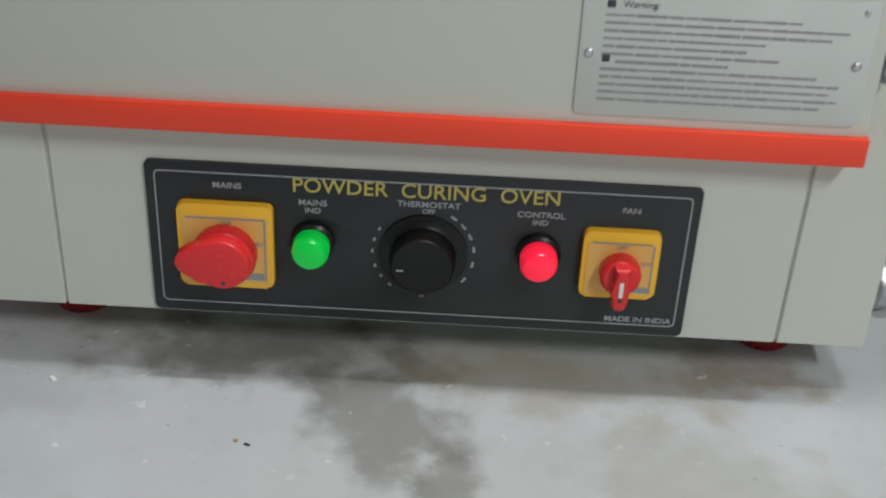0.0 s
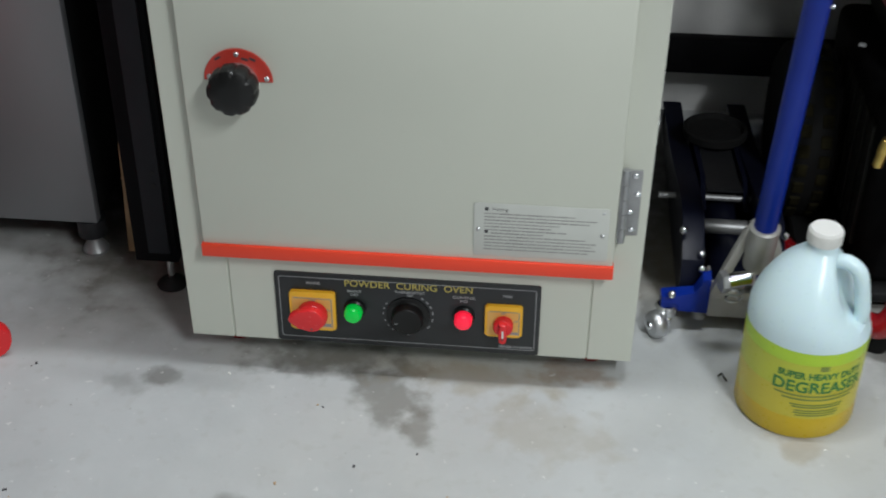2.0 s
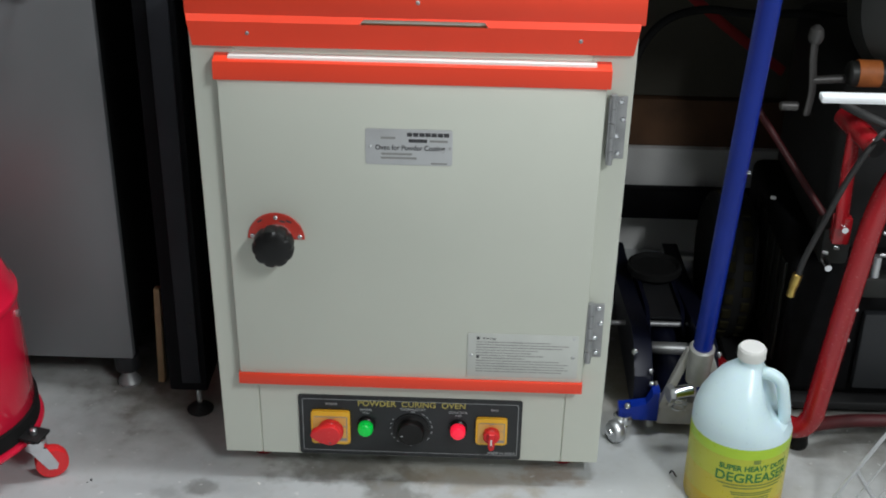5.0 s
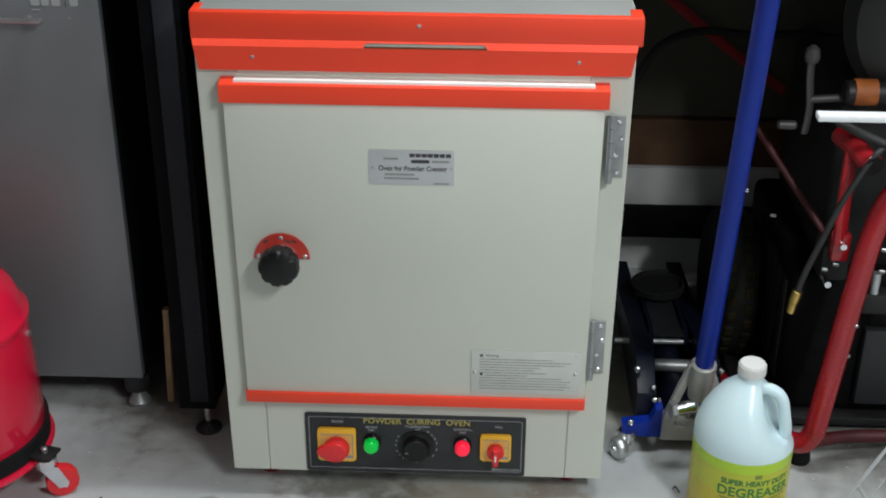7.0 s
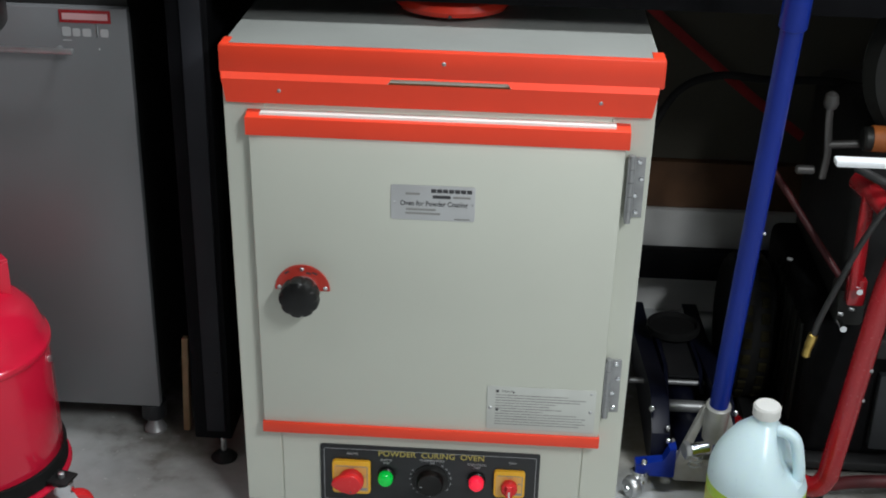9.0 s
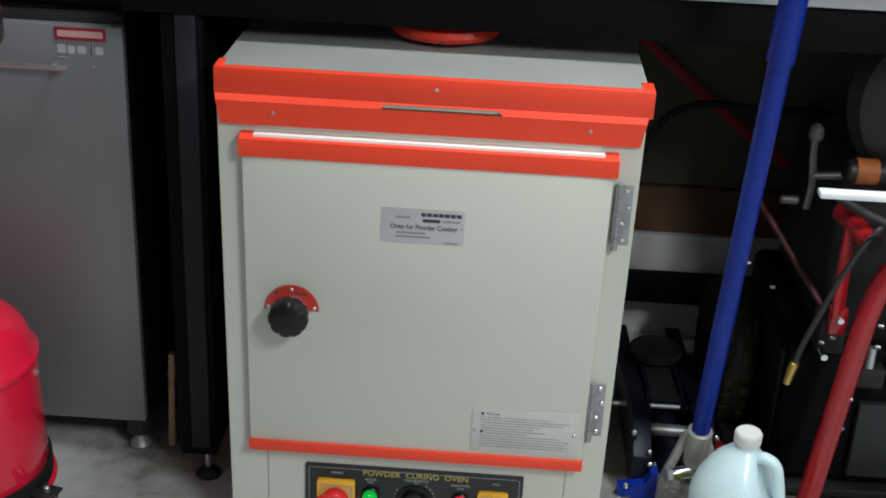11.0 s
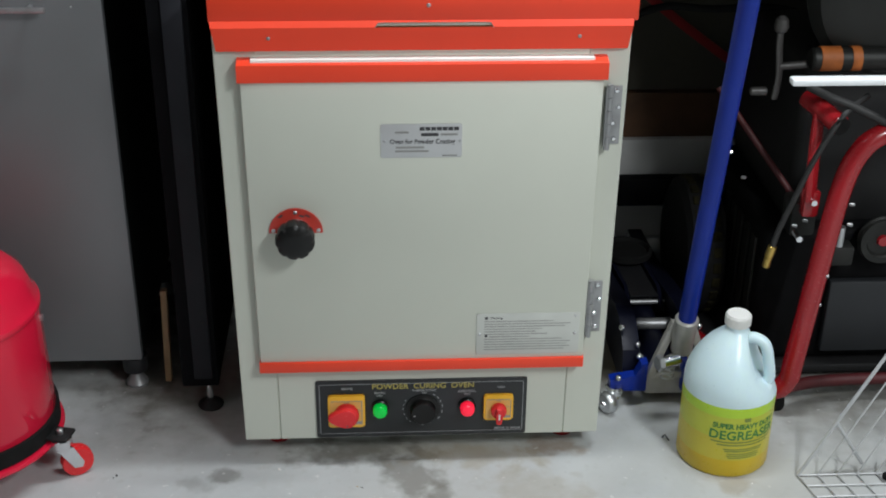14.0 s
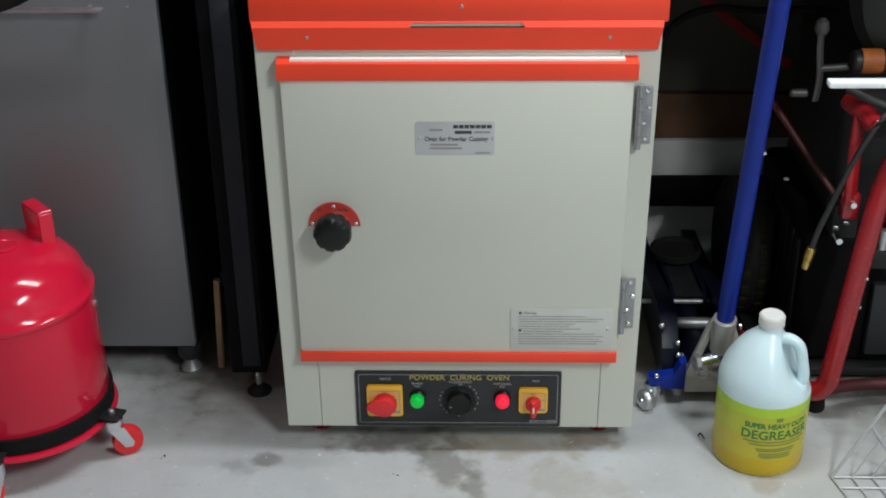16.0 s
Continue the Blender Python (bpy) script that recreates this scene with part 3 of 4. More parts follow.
def hood_lip():
    """A folded vent lip: a sloped ledge with a slot, and a band below that narrows towards its foot."""
    b = bmesh.new()
    ya, za, yb, zb, yc, zc = 0.017, 0.8215, 0.0095, 0.8118, 0.0095, 0.775
    wa, wb, wc = 0.330, 0.328, 0.3215
    sx0, sx1 = -0.076, 0.110

    def q(*p):
        b.faces.new([b.verts.new(v) for v in p])

    q((-wa, ya, za), (sx0, ya, za), (sx0, yb, zb), (-wb, yb, zb))
    q((sx1, ya, za), (wa, ya, za), (wb, yb, zb), (sx1, yb, zb))
    ym, zm = ya + (yb - ya) * 0.35, za + (zb - za) * 0.35
    q((sx0, ya, za), (sx1, ya, za), (sx1 - 0.006, ym, zm), (sx0 + 0.006, ym, zm))
    q((sx0, ya, za), (sx0 + 0.006, ym, zm), (sx0, yb, zb))
    q((sx1, ya, za), (sx1, yb, zb), (sx1 - 0.006, ym, zm))
    q((-wb, yb, zb), (sx0, yb, zb), (sx0, yc, zc), (-wc, yc, zc))
    q((sx1, yb, zb), (wb, yb, zb), (wc, yc, zc), (sx1, yc, zc))
    q((sx0, yb, zb), (sx1, yb, zb), (sx1, yc, zc), (sx0, yc, zc))
    q((-wc, yc, zc), (wc, yc, zc), (wc, BF, zc - 0.001), (-wc, BF, zc - 0.001))
    for s in (-1, 1):
        q((s * wa, ya, za), (s * wb, yb, zb), (s * wc, yc, zc), (s * wc, BF, zc), (s * wa, BF, za))
    bmesh.ops.remove_doubles(b, verts=b.verts, dist=0.0001)
    return b


# grey kept dark to hold the roof's shade in its colour
ROOF_SHADE_GREY = mat("roof_shade_grey", (0.25, 0.26, 0.245), 0.5, vary=0.08, scale=5, fine=300, bump=0.04)
ORANGE_DARK = mat("red_orange_plate", (0.55, 0.045, 0.03), 0.4, vary=0.05)
SLOT_DARK = mat("slot_shadow", (0.10, 0.05, 0.012), 0.7)
build_oven()


def build_dish():
    d = thing("red_dish", "glossy red round dish lying on top of the oven", "dish", (0.007, 0.272, 0.862))
    part("bowl", lathe([(0.045, 0.001), (0.076, 0.003), (0.092, 0.009), (0.097, 0.017), (0.094, 0.027), (0.077, 0.037), (0.045, 0.043), (0.01, 0.044)], 56), DISH_RED, d)
    screw(d, 0.0, -0.0955, 0.011, 0.003, INK)


build_dish()


# ---------------------------------------------------------------- workbench over the oven
def build_bench():
    t = thing("workbench", "black steel workbench with a stainless steel top over the oven", "workbench")
    x0, x1, yf, yb = -0.52, 1.55, 0.150, 0.84
    part("worktop", box(x0, x1, yf, yb, 0.971, 0.999, 0.004), BRUSHED, t, "brushed stainless steel worktop")
    part("front_rail", box(x0 + 0.01, x1 - 0.01, yf + 0.012, yf + 0.055, 0.900, 0.970, 0.002), BLACK_LEG, t)
    part("rear_rail", box(x0 + 0.01, x1 - 0.01, yb - 0.05, yb - 0.01, 0.900, 0.970, 0.002), BLACK_LEG, t)
    part("lower_rail", box(x0 + 0.05, x1 - 0.05, yb - 0.045, yb - 0.012, 0.126, 0.194, 0.002), BLACK_LEG, t, "black lower rear rail")
    for x in (-0.4175, 1.5):
        # black sheet added so that the gap beside the leg stays dark
        part("dark_gap_sheet", box(x + 0.026, x + 0.032, yf + 0.066, yb - 0.06, 0.05, 0.899, 0.001), BLACK_LEG, t, "black sheet added to darken the gap beside the leg")
        part("side_rail", box(x - 0.02, x + 0.02, yf + 0.056, yb - 0.051, 0.900, 0.970, 0.002), BLACK_LEG, t)
        for y in (0.192, 0.795):
            leg = part("leg", box(x - 0.0345, x + 0.0345, y - 0.02, y + 0.02, 0.055, 0.899, 0.003), BLACK_LEG, t)
            # the folded front flange, its colour lifted to paint the light from the room
            part("flange", box(x - 0.0095, x + 0.0245, y - 0.026, y - 0.0205, 0.075, 0.898, 0.001), LEG_FACE_LIT, leg)
            for z in (0.1985, 0.2208):
                part("hole", lathe([(0.0045, 0), (0.0045, 0.0006)], 12, front(x + 0.0135, y - 0.0262, z)), BLACK, leg)
            part("levelling_stud", rod((x + 0.0135, y, 0.006), (x + 0.0135, y, 0.056), 0.006, 12), CHROME, leg)
            part("levelling_foot", lathe([(0.024, 0.0), (0.025, 0.003), (0.02, 0.008), (0.009, 0.014), (0.008, 0.018)], 24, Matrix.Translation((x + 0.0135, y, 0))), BLACK, leg, "round levelling foot")


# lighter copy of the leg black for the lit front side
LEG_FACE_LIT = mat("black_satin_lit", (0.022, 0.023, 0.028), 0.55, vary=0.12, spec=0.15)
build_bench()


def build_stick():
    b = box(-0.006, 0.006, -0.009, 0.009, 0.0, 0.20, 0.001)
    t = tagged(mesh_ob("wooden_stick", b, WOOD), "narrow pine stick leaning behind the bench leg", "wood strip")
    t.matrix_world = pose(-0.497, 0.285, 0, -3, 1.5, 0)


build_stick()


# ---------------------------------------------------------------- grey cabinet
def build_cabinet():
    c = thing("base_cabinet", "grey steel garage base cabinet on cone feet", "cabinet")
    x0, x1, yf, yb, z0, z1 = -1.16, -0.540, 0.277, 0.76, 0.065, 0.858
    part("carcass", box(x0 + 0.004, x1 - 0.004, yf, yb, z0 + 0.004, z1, 0.003), BLACK, c)
    door = part("door", box(x0, x1, yf - 0.022, yf - 0.002, z0, 0.846, 0.003), CABINET_GREY, c, "brushed grey steel door")
    part("handle", rod((-1.1, yf - 0.045, 0.776), (-0.630, yf - 0.045, 0.776), 0.0055, 12, bevel=0.002), STEEL, door, "thin silver bar handle")
    for x in (-1.08, -0.66):
        part("handle_post", rod((x, yf - 0.045, 0.776), (x, yf - 0.02, 0.775), 0.0045, 10), STEEL, door)
    badge = part("badge", slab(rounded(0.088, 0.022, 0.001, 2), 0.0015, front(-0.612, yf - 0.0222, 0.831)), CART_RED, door, "small red badge with plain bars")
    part("badge_bar", slab(rounded(0.078, 0.011, 0.0005, 1), 0.0003, front(-0.612, yf - 0.0238, 0.831)), BADGE_PINK, badge)
    for k, (x, w, hh) in enumerate(((-0.646, 0.015, 0.016), (-0.629, 0.013, 0.014), (-0.611, 0.015, 0.014), (-0.594, 0.004, 0.021), (-0.581, 0.014, 0.014))):
        part("emblem_bar", slab(rounded(w, hh, 0.003, 3), 0.0005, front(x, yf - 0.0222, 0.803 + (hh - 0.014) / 2)), EMBLEM, door)
    part("emblem_bar", slab(rounded(0.015, 0.002, 0.0005, 1), 0.0005, front(-0.646, yf - 0.0222, 0.789)), EMBLEM, door)
    screw(door, -0.592, yf - 0.0222, 0.775, 0.002)
    part("top_board", box(x0 - 0.02, x1 + 0.035, yf + 0.02, yb + 0.02, 0.885, 0.915, 0.004), BLACK_PLASTIC, c, "black worktop of the cabinet")
    part("lower_rail", box(x0 + 0.02, x1 - 0.03, yf + 0.06, yf + 0.08, 0.018, 0.064), BLACK, c, "black recessed lower rail")
    part("top_support", box(x0 + 0.02, x1 - 0.02, yf + 0.06, yb, 0.862, 0.885), BLACK, c)
    for x in (x0 + 0.06, -0.558):
        for y in (0.325, 0.70):
            part("foot", lathe([(0.021, 0.0), (0.022, 0.006), (0.012, 0.022), (0.010, 0.034)], 24, Matrix.Translation((x, y - 0.05, 0))), HINGE, c, "conical steel foot")
            part("foot_socket", lathe([(0.023, 0.034), (0.024, 0.036), (0.024, 0.0655)], 24, Matrix.Translation((x, y - 0.05, 0))), JACK_GREY, c, "dark foot socket")
    return c


BADGE_PINK = mat("badge_print", (0.62, 0.35, 0.36), 0.5)
EMBLEM = mat("emblem_silver", (0.5, 0.51, 0.52), 0.4, metal=0.3)
build_cabinet()


def build_floor_board():
    t = tagged(mesh_ob("board", box(-1.0, -0.62, 0.40, 0.62, 0.0005, 0.02, 0.002), WOOD), "pale wooden board lying under the cabinet", "board")


build_floor_board()
for nm, lab, x, mm in (("red_bottle", "red plastic container standing on the cabinet top", -0.735, RED_KNOB), ("white_tub", "white plastic tub standing on the cabinet top", -0.62, WHITE)):
    t = thing(nm, lab, "container", (x, 0.42, 0.9155))
    part("body", lathe([(0.04, 0), (0.045, 0.004), (0.047, 0.07), (0.04, 0.085), (0.02, 0.095), (0.018, 0.11)], 32), mm, t)
    part("cap", lathe([(0.021, 0.1105), (0.021, 0.13), (0.018, 0.132)], 24), mm, t)


# ---------------------------------------------------------------- oil drain
def build_drain():
    d = thing("oil_drain", "red steel oil drain tank on casters with a raised pan", "oil drain", (-0.813, 0.02, 0))
    R = 0.159
    prof = [(0.10, 0.072), (R - 0.004, 0.074), (R, 0.08), (R - 0.005, 0.312), (R - 0.001, 0.316), (R, 0.321), (R - 0.001, 0.326), (R - 0.006, 0.330), (R - 0.012, 0.348), (R - 0.022, 0.372), (R - 0.042, 0.392), (R - 0.072, 0.407), (0.05, 0.415), (0.0245, 0.417)]
    part("tank", lathe(prof, 72), DRUM_RED, d)
    part("bottom_rim", lathe([(R + 0.001, 0.066), (R + 0.009, 0.068), (R + 0.011, 0.073), (R + 0.009, 0.078), (R + 0.001, 0.08)], 72), DRUM_RED, d)
    part("black_band", lathe([(R + 0.001, 0.081), (R + 0.005, 0.082), (R + 0.005, 0.112), (R + 0.001, 0.113)], 72), RUBBER, d, "black band round the foot of the tank")
    hole = part("filler_collar", lathe([(0.024, 0.400), (0.024, 0.420), (0.021, 0.422), (0.019, 0.420)], 32, Matrix.Translation((0.018, -0.009, 0))), DRUM_RED, d, "raised collar of the filler hole")
    part("filler_hole", lathe([(0.0185, 0.4165), (0.0185, 0.4185)], 32, Matrix.Translation((0.018, -0.009, 0))), BLACK, hole, "black filler hole")
    tx = -0.062
    part("tube", rod((tx, 0, 0.39), (tx, 0, 0.83), 0.012, 20), CHROME, d, "chromed lift tube")
    at = Matrix.Translation((tx, 0, -0.078))
    pan = part("pan", lathe([(0.014, 0.90), (0.05, 0.905), (PAN_R - 0.012, 0.945), (PAN_R - 0.008, 0.948), (PAN_R - 0.014, 0.950), (0.05, 0.912), (0.014, 0.908)], 64, at), DRUM_RED, d, "shallow red drain pan")
    part("pan_rim", lathe([(PAN_R - 0.009, 0.944), (PAN_R, 0.944), (PAN_R + 0.002, 0.948), (PAN_R + 0.002, 0.988), (PAN_R - 0.002, 0.991), (PAN_R - 0.006, 0.988), (PAN_R - 0.008, 0.95)], 64, at), BLACK_PLASTIC, pan, "black rim of the drain pan")
    # lifting handle
    for ang in (42, 222):
        m = pose(0, 0, 0, 0, 0, ang)
        px = 0.085
        b = box(px - 0.013, px + 0.013, -0.034, -0.029, 0.380, 0.461, 0.001, 1)
        box(px - 0.013, px + 0.013, 0.029, 0.034, 0.380, 0.461, 0.001, 1, bm=b)
        box(px - 0.013, px + 0.013, -0.034, 0.034, 0.4612, 0.4662, 0.001, 1, bm=b)
        b.transform(m)
        h = part("handle", b, DRUM_RED, d, "red strap handle", smooth=20)
        s = lathe([(0.006, 0), (0.006, 0.004), (0.003, 0.006)], 12, m @ pose(px + 0.012, 0.03, 0.425, 0, 90, 0))
        part("bolt", s, STEEL, h)
    # casters
    for k, (ang, sw) in enumerate(((-14, 40), (-90, -20), (66, 100), (160, -30))):
        m = pose(0, 0, 0, 0, 0, ang) @ Matrix.Translation((R + 0.022, 0, 0))
        c = part("caster", box(-0.022, 0.02, -0.02, 0.02, 0.086, 0.092, 0.002), BLACK, d, "swivel caster with a red wheel")
        c.data.transform(m)
        part("bracket", lathe([(0.006, 0.092), (0.006, 0.10), (0.003, 0.102)], 12, m), STEEL, c)
        part("swivel", lathe([(0.017, 0.062), (0.019, 0.066), (0.019, 0.082), (0.015, 0.0855)], 20, m), CHROME, c, "chromed swivel")
        mm = m @ pose(0, 0, 0, 0, 0, sw)
        fork = [(-0.012, 0.066), (0.016, 0.066), (0.032, 0.03), (0.028, 0.02), (0.014, 0.022)]
        for sy in (-0.0155, 0.0125):
            part("fork", slab(fork, 0.003, mm @ pose(0, sy + 0.003, 0, 90, 0, 0)), CHROME, c)
        wheel = part("wheel", lathe([(0.02, -0.011), (0.027, -0.011), (0.0285, -0.006), (0.0285, 0.006), (0.027, 0.011), (0.02, 0.011)], 32, mm @ Matrix.Translation((0.022, 0, 0.0285)) @ pose(0, 0, 0, 90, 0, 0)), RED_KNOB, c, "red plastic wheel")
        part("hub", lathe([(0.0195, -0.0095), (0.0195, 0.0095)], 24, mm @ Matrix.Translation((0.022, 0, 0.0285)) @ pose(0, 0, 0, 90, 0, 0)), CHROME, wheel)
    part("drain_bolt", rod((R - 0.012, 0.02, 0.29), (R - 0.001, 0.02, 0.29), 0.006, 12), STEEL, d)
    return d


PAN_R = 0.208
build_drain()


# ---------------------------------------------------------------- degreaser jug
def build_jug():
    j = thing("degreaser_jug", "milky plastic gallon jug half full of yellow-green degreaser", "jug", (0.5525, 0.001, 0))
    R = 0.0825
    foot = [(0.02, 0.004), (R - 0.014, 0.0015), (R - 0.004, 0.0), (R, 0.006), (R, 0.038)]
    low = [(R, 0.0381), (R, 0.084)]
    part("greener_part", lathe([(R, 0.0841), (R, 0.128)], 64), JUG_MID, j, "greenish upper part of the liquid")
    part("filled_foot", lathe(foot, 64), JUG_FOOT, j, "golden liquid in the foot of the jug")
    part("filled_part", lathe(low, 64), JUG_LIQUID, j, "lower part full of yellow liquid")
    part("liquid_line", lathe([(R, 0.1281), (R + 0.0003, 0.13), (R, 0.1475)], 64), JUG_LINE, j, "greener top of the liquid")
    # shoulder drawn over to the neck, pinched where the handle is
    b = bmesh.new()
    segs, rings = 64, []
    prof = [(R, 0.1476), (R, 0.165), (R - 0.002, 0.178), (R - 0.008, 0.197), (R - 0.019, 0.217), (R - 0.033, 0.237), (R - 0.050, 0.253), (0.022, 0.263), (0.0195, 0.267), (0.0195, 0.272)]
    for r, z in prof:
        ring = []
        for i in range(segs):
            a = 2 * math.pi * i / segs
            d = math.degrees(a)
            d = (d - HANDLE_AT + 180) % 360 - 180
            k = math.exp(-(d / 40) ** 2)
            dent = 0.048 * k * max(0, min(1, (z - 0.16) / 0.03)) * max(0, min(1, (0.26 - z) / 0.03))
            rr = max(0.018, r - dent)
            ring.append(b.verts.new((rr * math.cos(a), rr * math.sin(a), z)))
        rings.append(ring)
    for p, q in zip(rings, rings[1:]):
        for i in range(segs):
            jn = (i + 1) % segs
            b.faces.new((p[i], p[jn], q[jn], q[i]))
    b.faces.new(rings[-1])
    part("shoulder", b, JUG_CLEAR, j, "empty milky white shoulder")
    m = pose(0, 0, 0, 0, 0, HANDLE_AT)
    b = tube([(0.016, 0, 0.248), (0.036, 0, 0.25), (0.053, 0, 0.238), (0.062, 0, 0.205), (0.066, 0, 0.178), (0.06, 0, 0.166)], 0.0105, 16, flat=0.95)
    b.transform(m)
    part("handle", b, JUG_CLEAR, j, "moulded grip handle")
    cap = part("cap", lathe([(0.0205, 0.272), (0.0215, 0.2735), (0.0215, 0.291), (0.020, 0.294), (0.008, 0.2945)], 40), WHITE, j, "white ribbed screw cap")
    for k in range(36):
        a = 2 * math.pi * k / 36
        part("rib", box(-0.0006, 0.0012, -0.0008, 0.0008, 0.274, 0.2905, 0), WHITE, cap).matrix_local = pose(0.0215 * math.cos(a), 0.0215 * math.sin(a), 0, 0, 0, math.degrees(a))

    def wrap(bm_):
        """Bend flat lettering round the jug."""
        bmesh.ops.subdivide_edges(bm_, edges=[e for e in bm_.edges if e.calc_length() > 0.006], cuts=2)
        for v in bm_.verts:
            a = radians(LABEL_AT) + v.co.x / (R + 0.0004)
            rr = R + 0.0004 - v.co.y
            v.co = Vector((rr * math.cos(a), rr * math.sin(a), v.co.z))
        return bm_

    for body, size, z, st in (("SUPER HEAVY DUTY", 0.0145, 0.110, 0.92), ("DEGREASER", 0.0255, 0.0905, 0.98)):
        part("label_print", wrap(text_mesh(body, size, front(0, 0, z), depth=0.0001, stretch=st, bold=0.0006)), GREEN_INK, j, smooth=0)
    for z, w, h in ((0.077, 0.122, 0.003), (0.071, 0.10, 0.003), (0.062, 0.075, 0.0025), (0.058, 0.07, 0.0025), (0.052, 0.06, 0.0022), (0.048, 0.062, 0.0022), (0.044, 0.056, 0.0022), (0.124, 0.012, 0.008)):
        b = bmesh.new()
        n = 16
        vs = [[b.verts.new((-w / 2 + w * i / n, -0.0001, z + s * h / 2)) for i in range(n + 1)] for s in (-1, 1)]
        for i in range(n):
            b.faces.new((vs[0][i], vs[0][i + 1], vs[1][i + 1], vs[1][i]))
        part("label_bar", wrap(b), GREEN_SOFT, j, smooth=0)


HANDLE_AT, LABEL_AT = -22, -80
GREEN_SOFT = mat("green_fine_print", (0.2, 0.26, 0.05), 0.5)
build_jug()


# ---------------------------------------------------------------- floor jack
def build_jack():
    j = thing("floor_jack", "blue and silver trolley floor jack with its handle upright", "floor jack", (-0.002, -0.014, 0))
    cx = 0.475
    yz = lambda x: Matrix(((0, 0, 1, x), (1, 0, 0, 0), (0, 1, 0, 0), (0, 0, 0, 1)))
    for sx in (-1, 1):
        x = cx + sx * 0.060
        side = [(0.192, 0.035), (0.25, 0.03), (0.78, 0.028), (0.80, 0.07), (0.62, 0.085), (0.42, 0.125), (0.31, 0.148), (0.262, 0.145), (0.205, 0.105)]
        part("side_plate", slab(side, 0.034, yz(x - 0.017), 0.003), JACK_DARK, j, "dark navy side plate")
        # blue caster bracket: broad foot and a wing that climbs to the side plate
        wing = [(-0.045, 0.036), (0.026, 0.034), (0.026, 0.098), (0.014, 0.092), (0.004, 0.068), (-0.02, 0.064), (-0.045, 0.060)]
        if sx > 0:
            wing = [(-u, v) for u, v in wing][::-1]
        part("rear_plate", slab(wing, 0.024, front(x, 0.191, 0), 0.0015), BLUE, j, "blue caster bracket")
        for dx, y, z in ((-0.016, 0.236, 0.137), (0.012, 0.210, 0.113), (0.013, 0.196, 0.095), (-0.03, 0.166, 0.066)):
            part("bolt", lathe([(0.0065, 0), (0.0065, 0.004), (0.004, 0.009), (0.001, 0.0105)], 14, pose(x - sx * dx, y, z, 50, 0, 0)), CHROME, j)
        # rear swivel caster
        px = cx - 0.102 if sx < 0 else cx + 0.102
        cs = part("caster", lathe([(0.012, 0.030), (0.017, 0.034), (0.018, 0.046), (0.014, 0.0495)], 24, Matrix.Translation((px + 0.006, 0.166, 0))), CHROME, j, "small chromed swivel caster")
        part("fork", box(px - 0.002, px + 0.014, 0.150, 0.170, 0.014, 0.034, 0.005, 3), CHROME, cs)
        part("wheel", lathe([(0.008, -0.010), (0.018, -0.010), (0.0215, -0.005), (0.0215, 0.005), (0.018, 0.010), (0.008, 0.010)], 28, pose(px - 0.008, 0.150, 0.0215, 0, 90, 28)), STEEL, cs)
        part("axle_cap", lathe([(0.001, -0.016), (0.006, -0.0145), (0.0075, -0.010), (0.0075, 0.010), (0.006, 0.0145), (0.001, 0.016)], 16, pose(px - 0.008, 0.150, 0.0215, 0, 90, 28)), CHROME, cs)
        part("front_wheel", lathe([(0.02, -0.016), (0.033, -0.016), (0.035, 0), (0.033, 0.016), (0.02, 0.016)], 28, pose(cx + sx * 0.095, 0.76, 0.035, 0, 90, 0)), STEEL, j, "front steel roller")
    part("rear_axle", rod((cx - 0.105, 0.394, 0.104), (cx + 0.085, 0.394, 0.104), 0.0055, 14), HINGE, j, "bright cross shaft")
    part("cross_shaft", rod((cx - 0.036, 0.315, 0.098), (cx + 0.04, 0.315, 0.098), 0.012, 18), HINGE, j, "bright cross shaft")
    part("front_axle", rod((cx - 0.1, 0.76, 0.035), (cx + 0.1, 0.76, 0.035), 0.01, 12), STEEL, j)
    part("power_unit", rod((cx, 0.2, 0.06), (cx, 0.45, 0.062), 0.03, 24, bevel=0.006), JACK_DARK, j, "dark hydraulic power unit")
    part("pump_block", box(cx - 0.034, cx + 0.045, 0.182, 0.25, 0.016, 0.070, 0.006), CAST, j, "dirty cast pump block")
    for sx in (-1, 1):
        part("lift_arm", slab([(0.36, 0.10), (0.42, 0.128), (0.62, 0.098), (0.66, 0.085), (0.62, 0.07), (0.42, 0.085)], 0.008, yz(cx + sx * 0.034 - 0.004), 0.001), JACK_DARK, j)
    part("arm_plate", slab([(0.39, -0.029), (0.60, -0.026), (0.60, 0.026), (0.39, 0.029)], 0.005, Matrix(((0, 1, 0, cx), (1, 0, 0, 0), (-0.12, 0, -1, 0.168), (0, 0, 0, 1))), 0.001), JACK_GREY, j, "grey plate of the lift arm")
    part("saddle", lathe([(0.03, 0.085), (0.032, 0.10), (0.05, 0.105), (0.056, 0.112), (0.056, 0.124), (0.05, 0.126), (0.046, 0.117), (0.01, 0.115)], 36, Matrix.Translation((cx, 0.60, 0))), RUBBER, j, "round black saddle")
    # handle socket: a cast fork with two arms that meet at the tube
    base, top = Vector((0.5038, 0.1613, 0.185)), Vector((0.5077, -0.0580, 1.195))
    for sx in (-1, 1):
        arm = [(sx * 0.062, -0.115), (sx * 0.046, -0.115), (sx * 0.026, -0.048), (sx * 0.012, -0.012), (sx * 0.012, 0.004), (sx * 0.022, 0.004), (sx * 0.036, -0.036)]
        part("yoke_arm", slab(arm if sx > 0 else arm[::-1], 0.014, front(0.503, 0.186, 0.180), 0.002), CAST, j, "cast arm of the handle yoke")
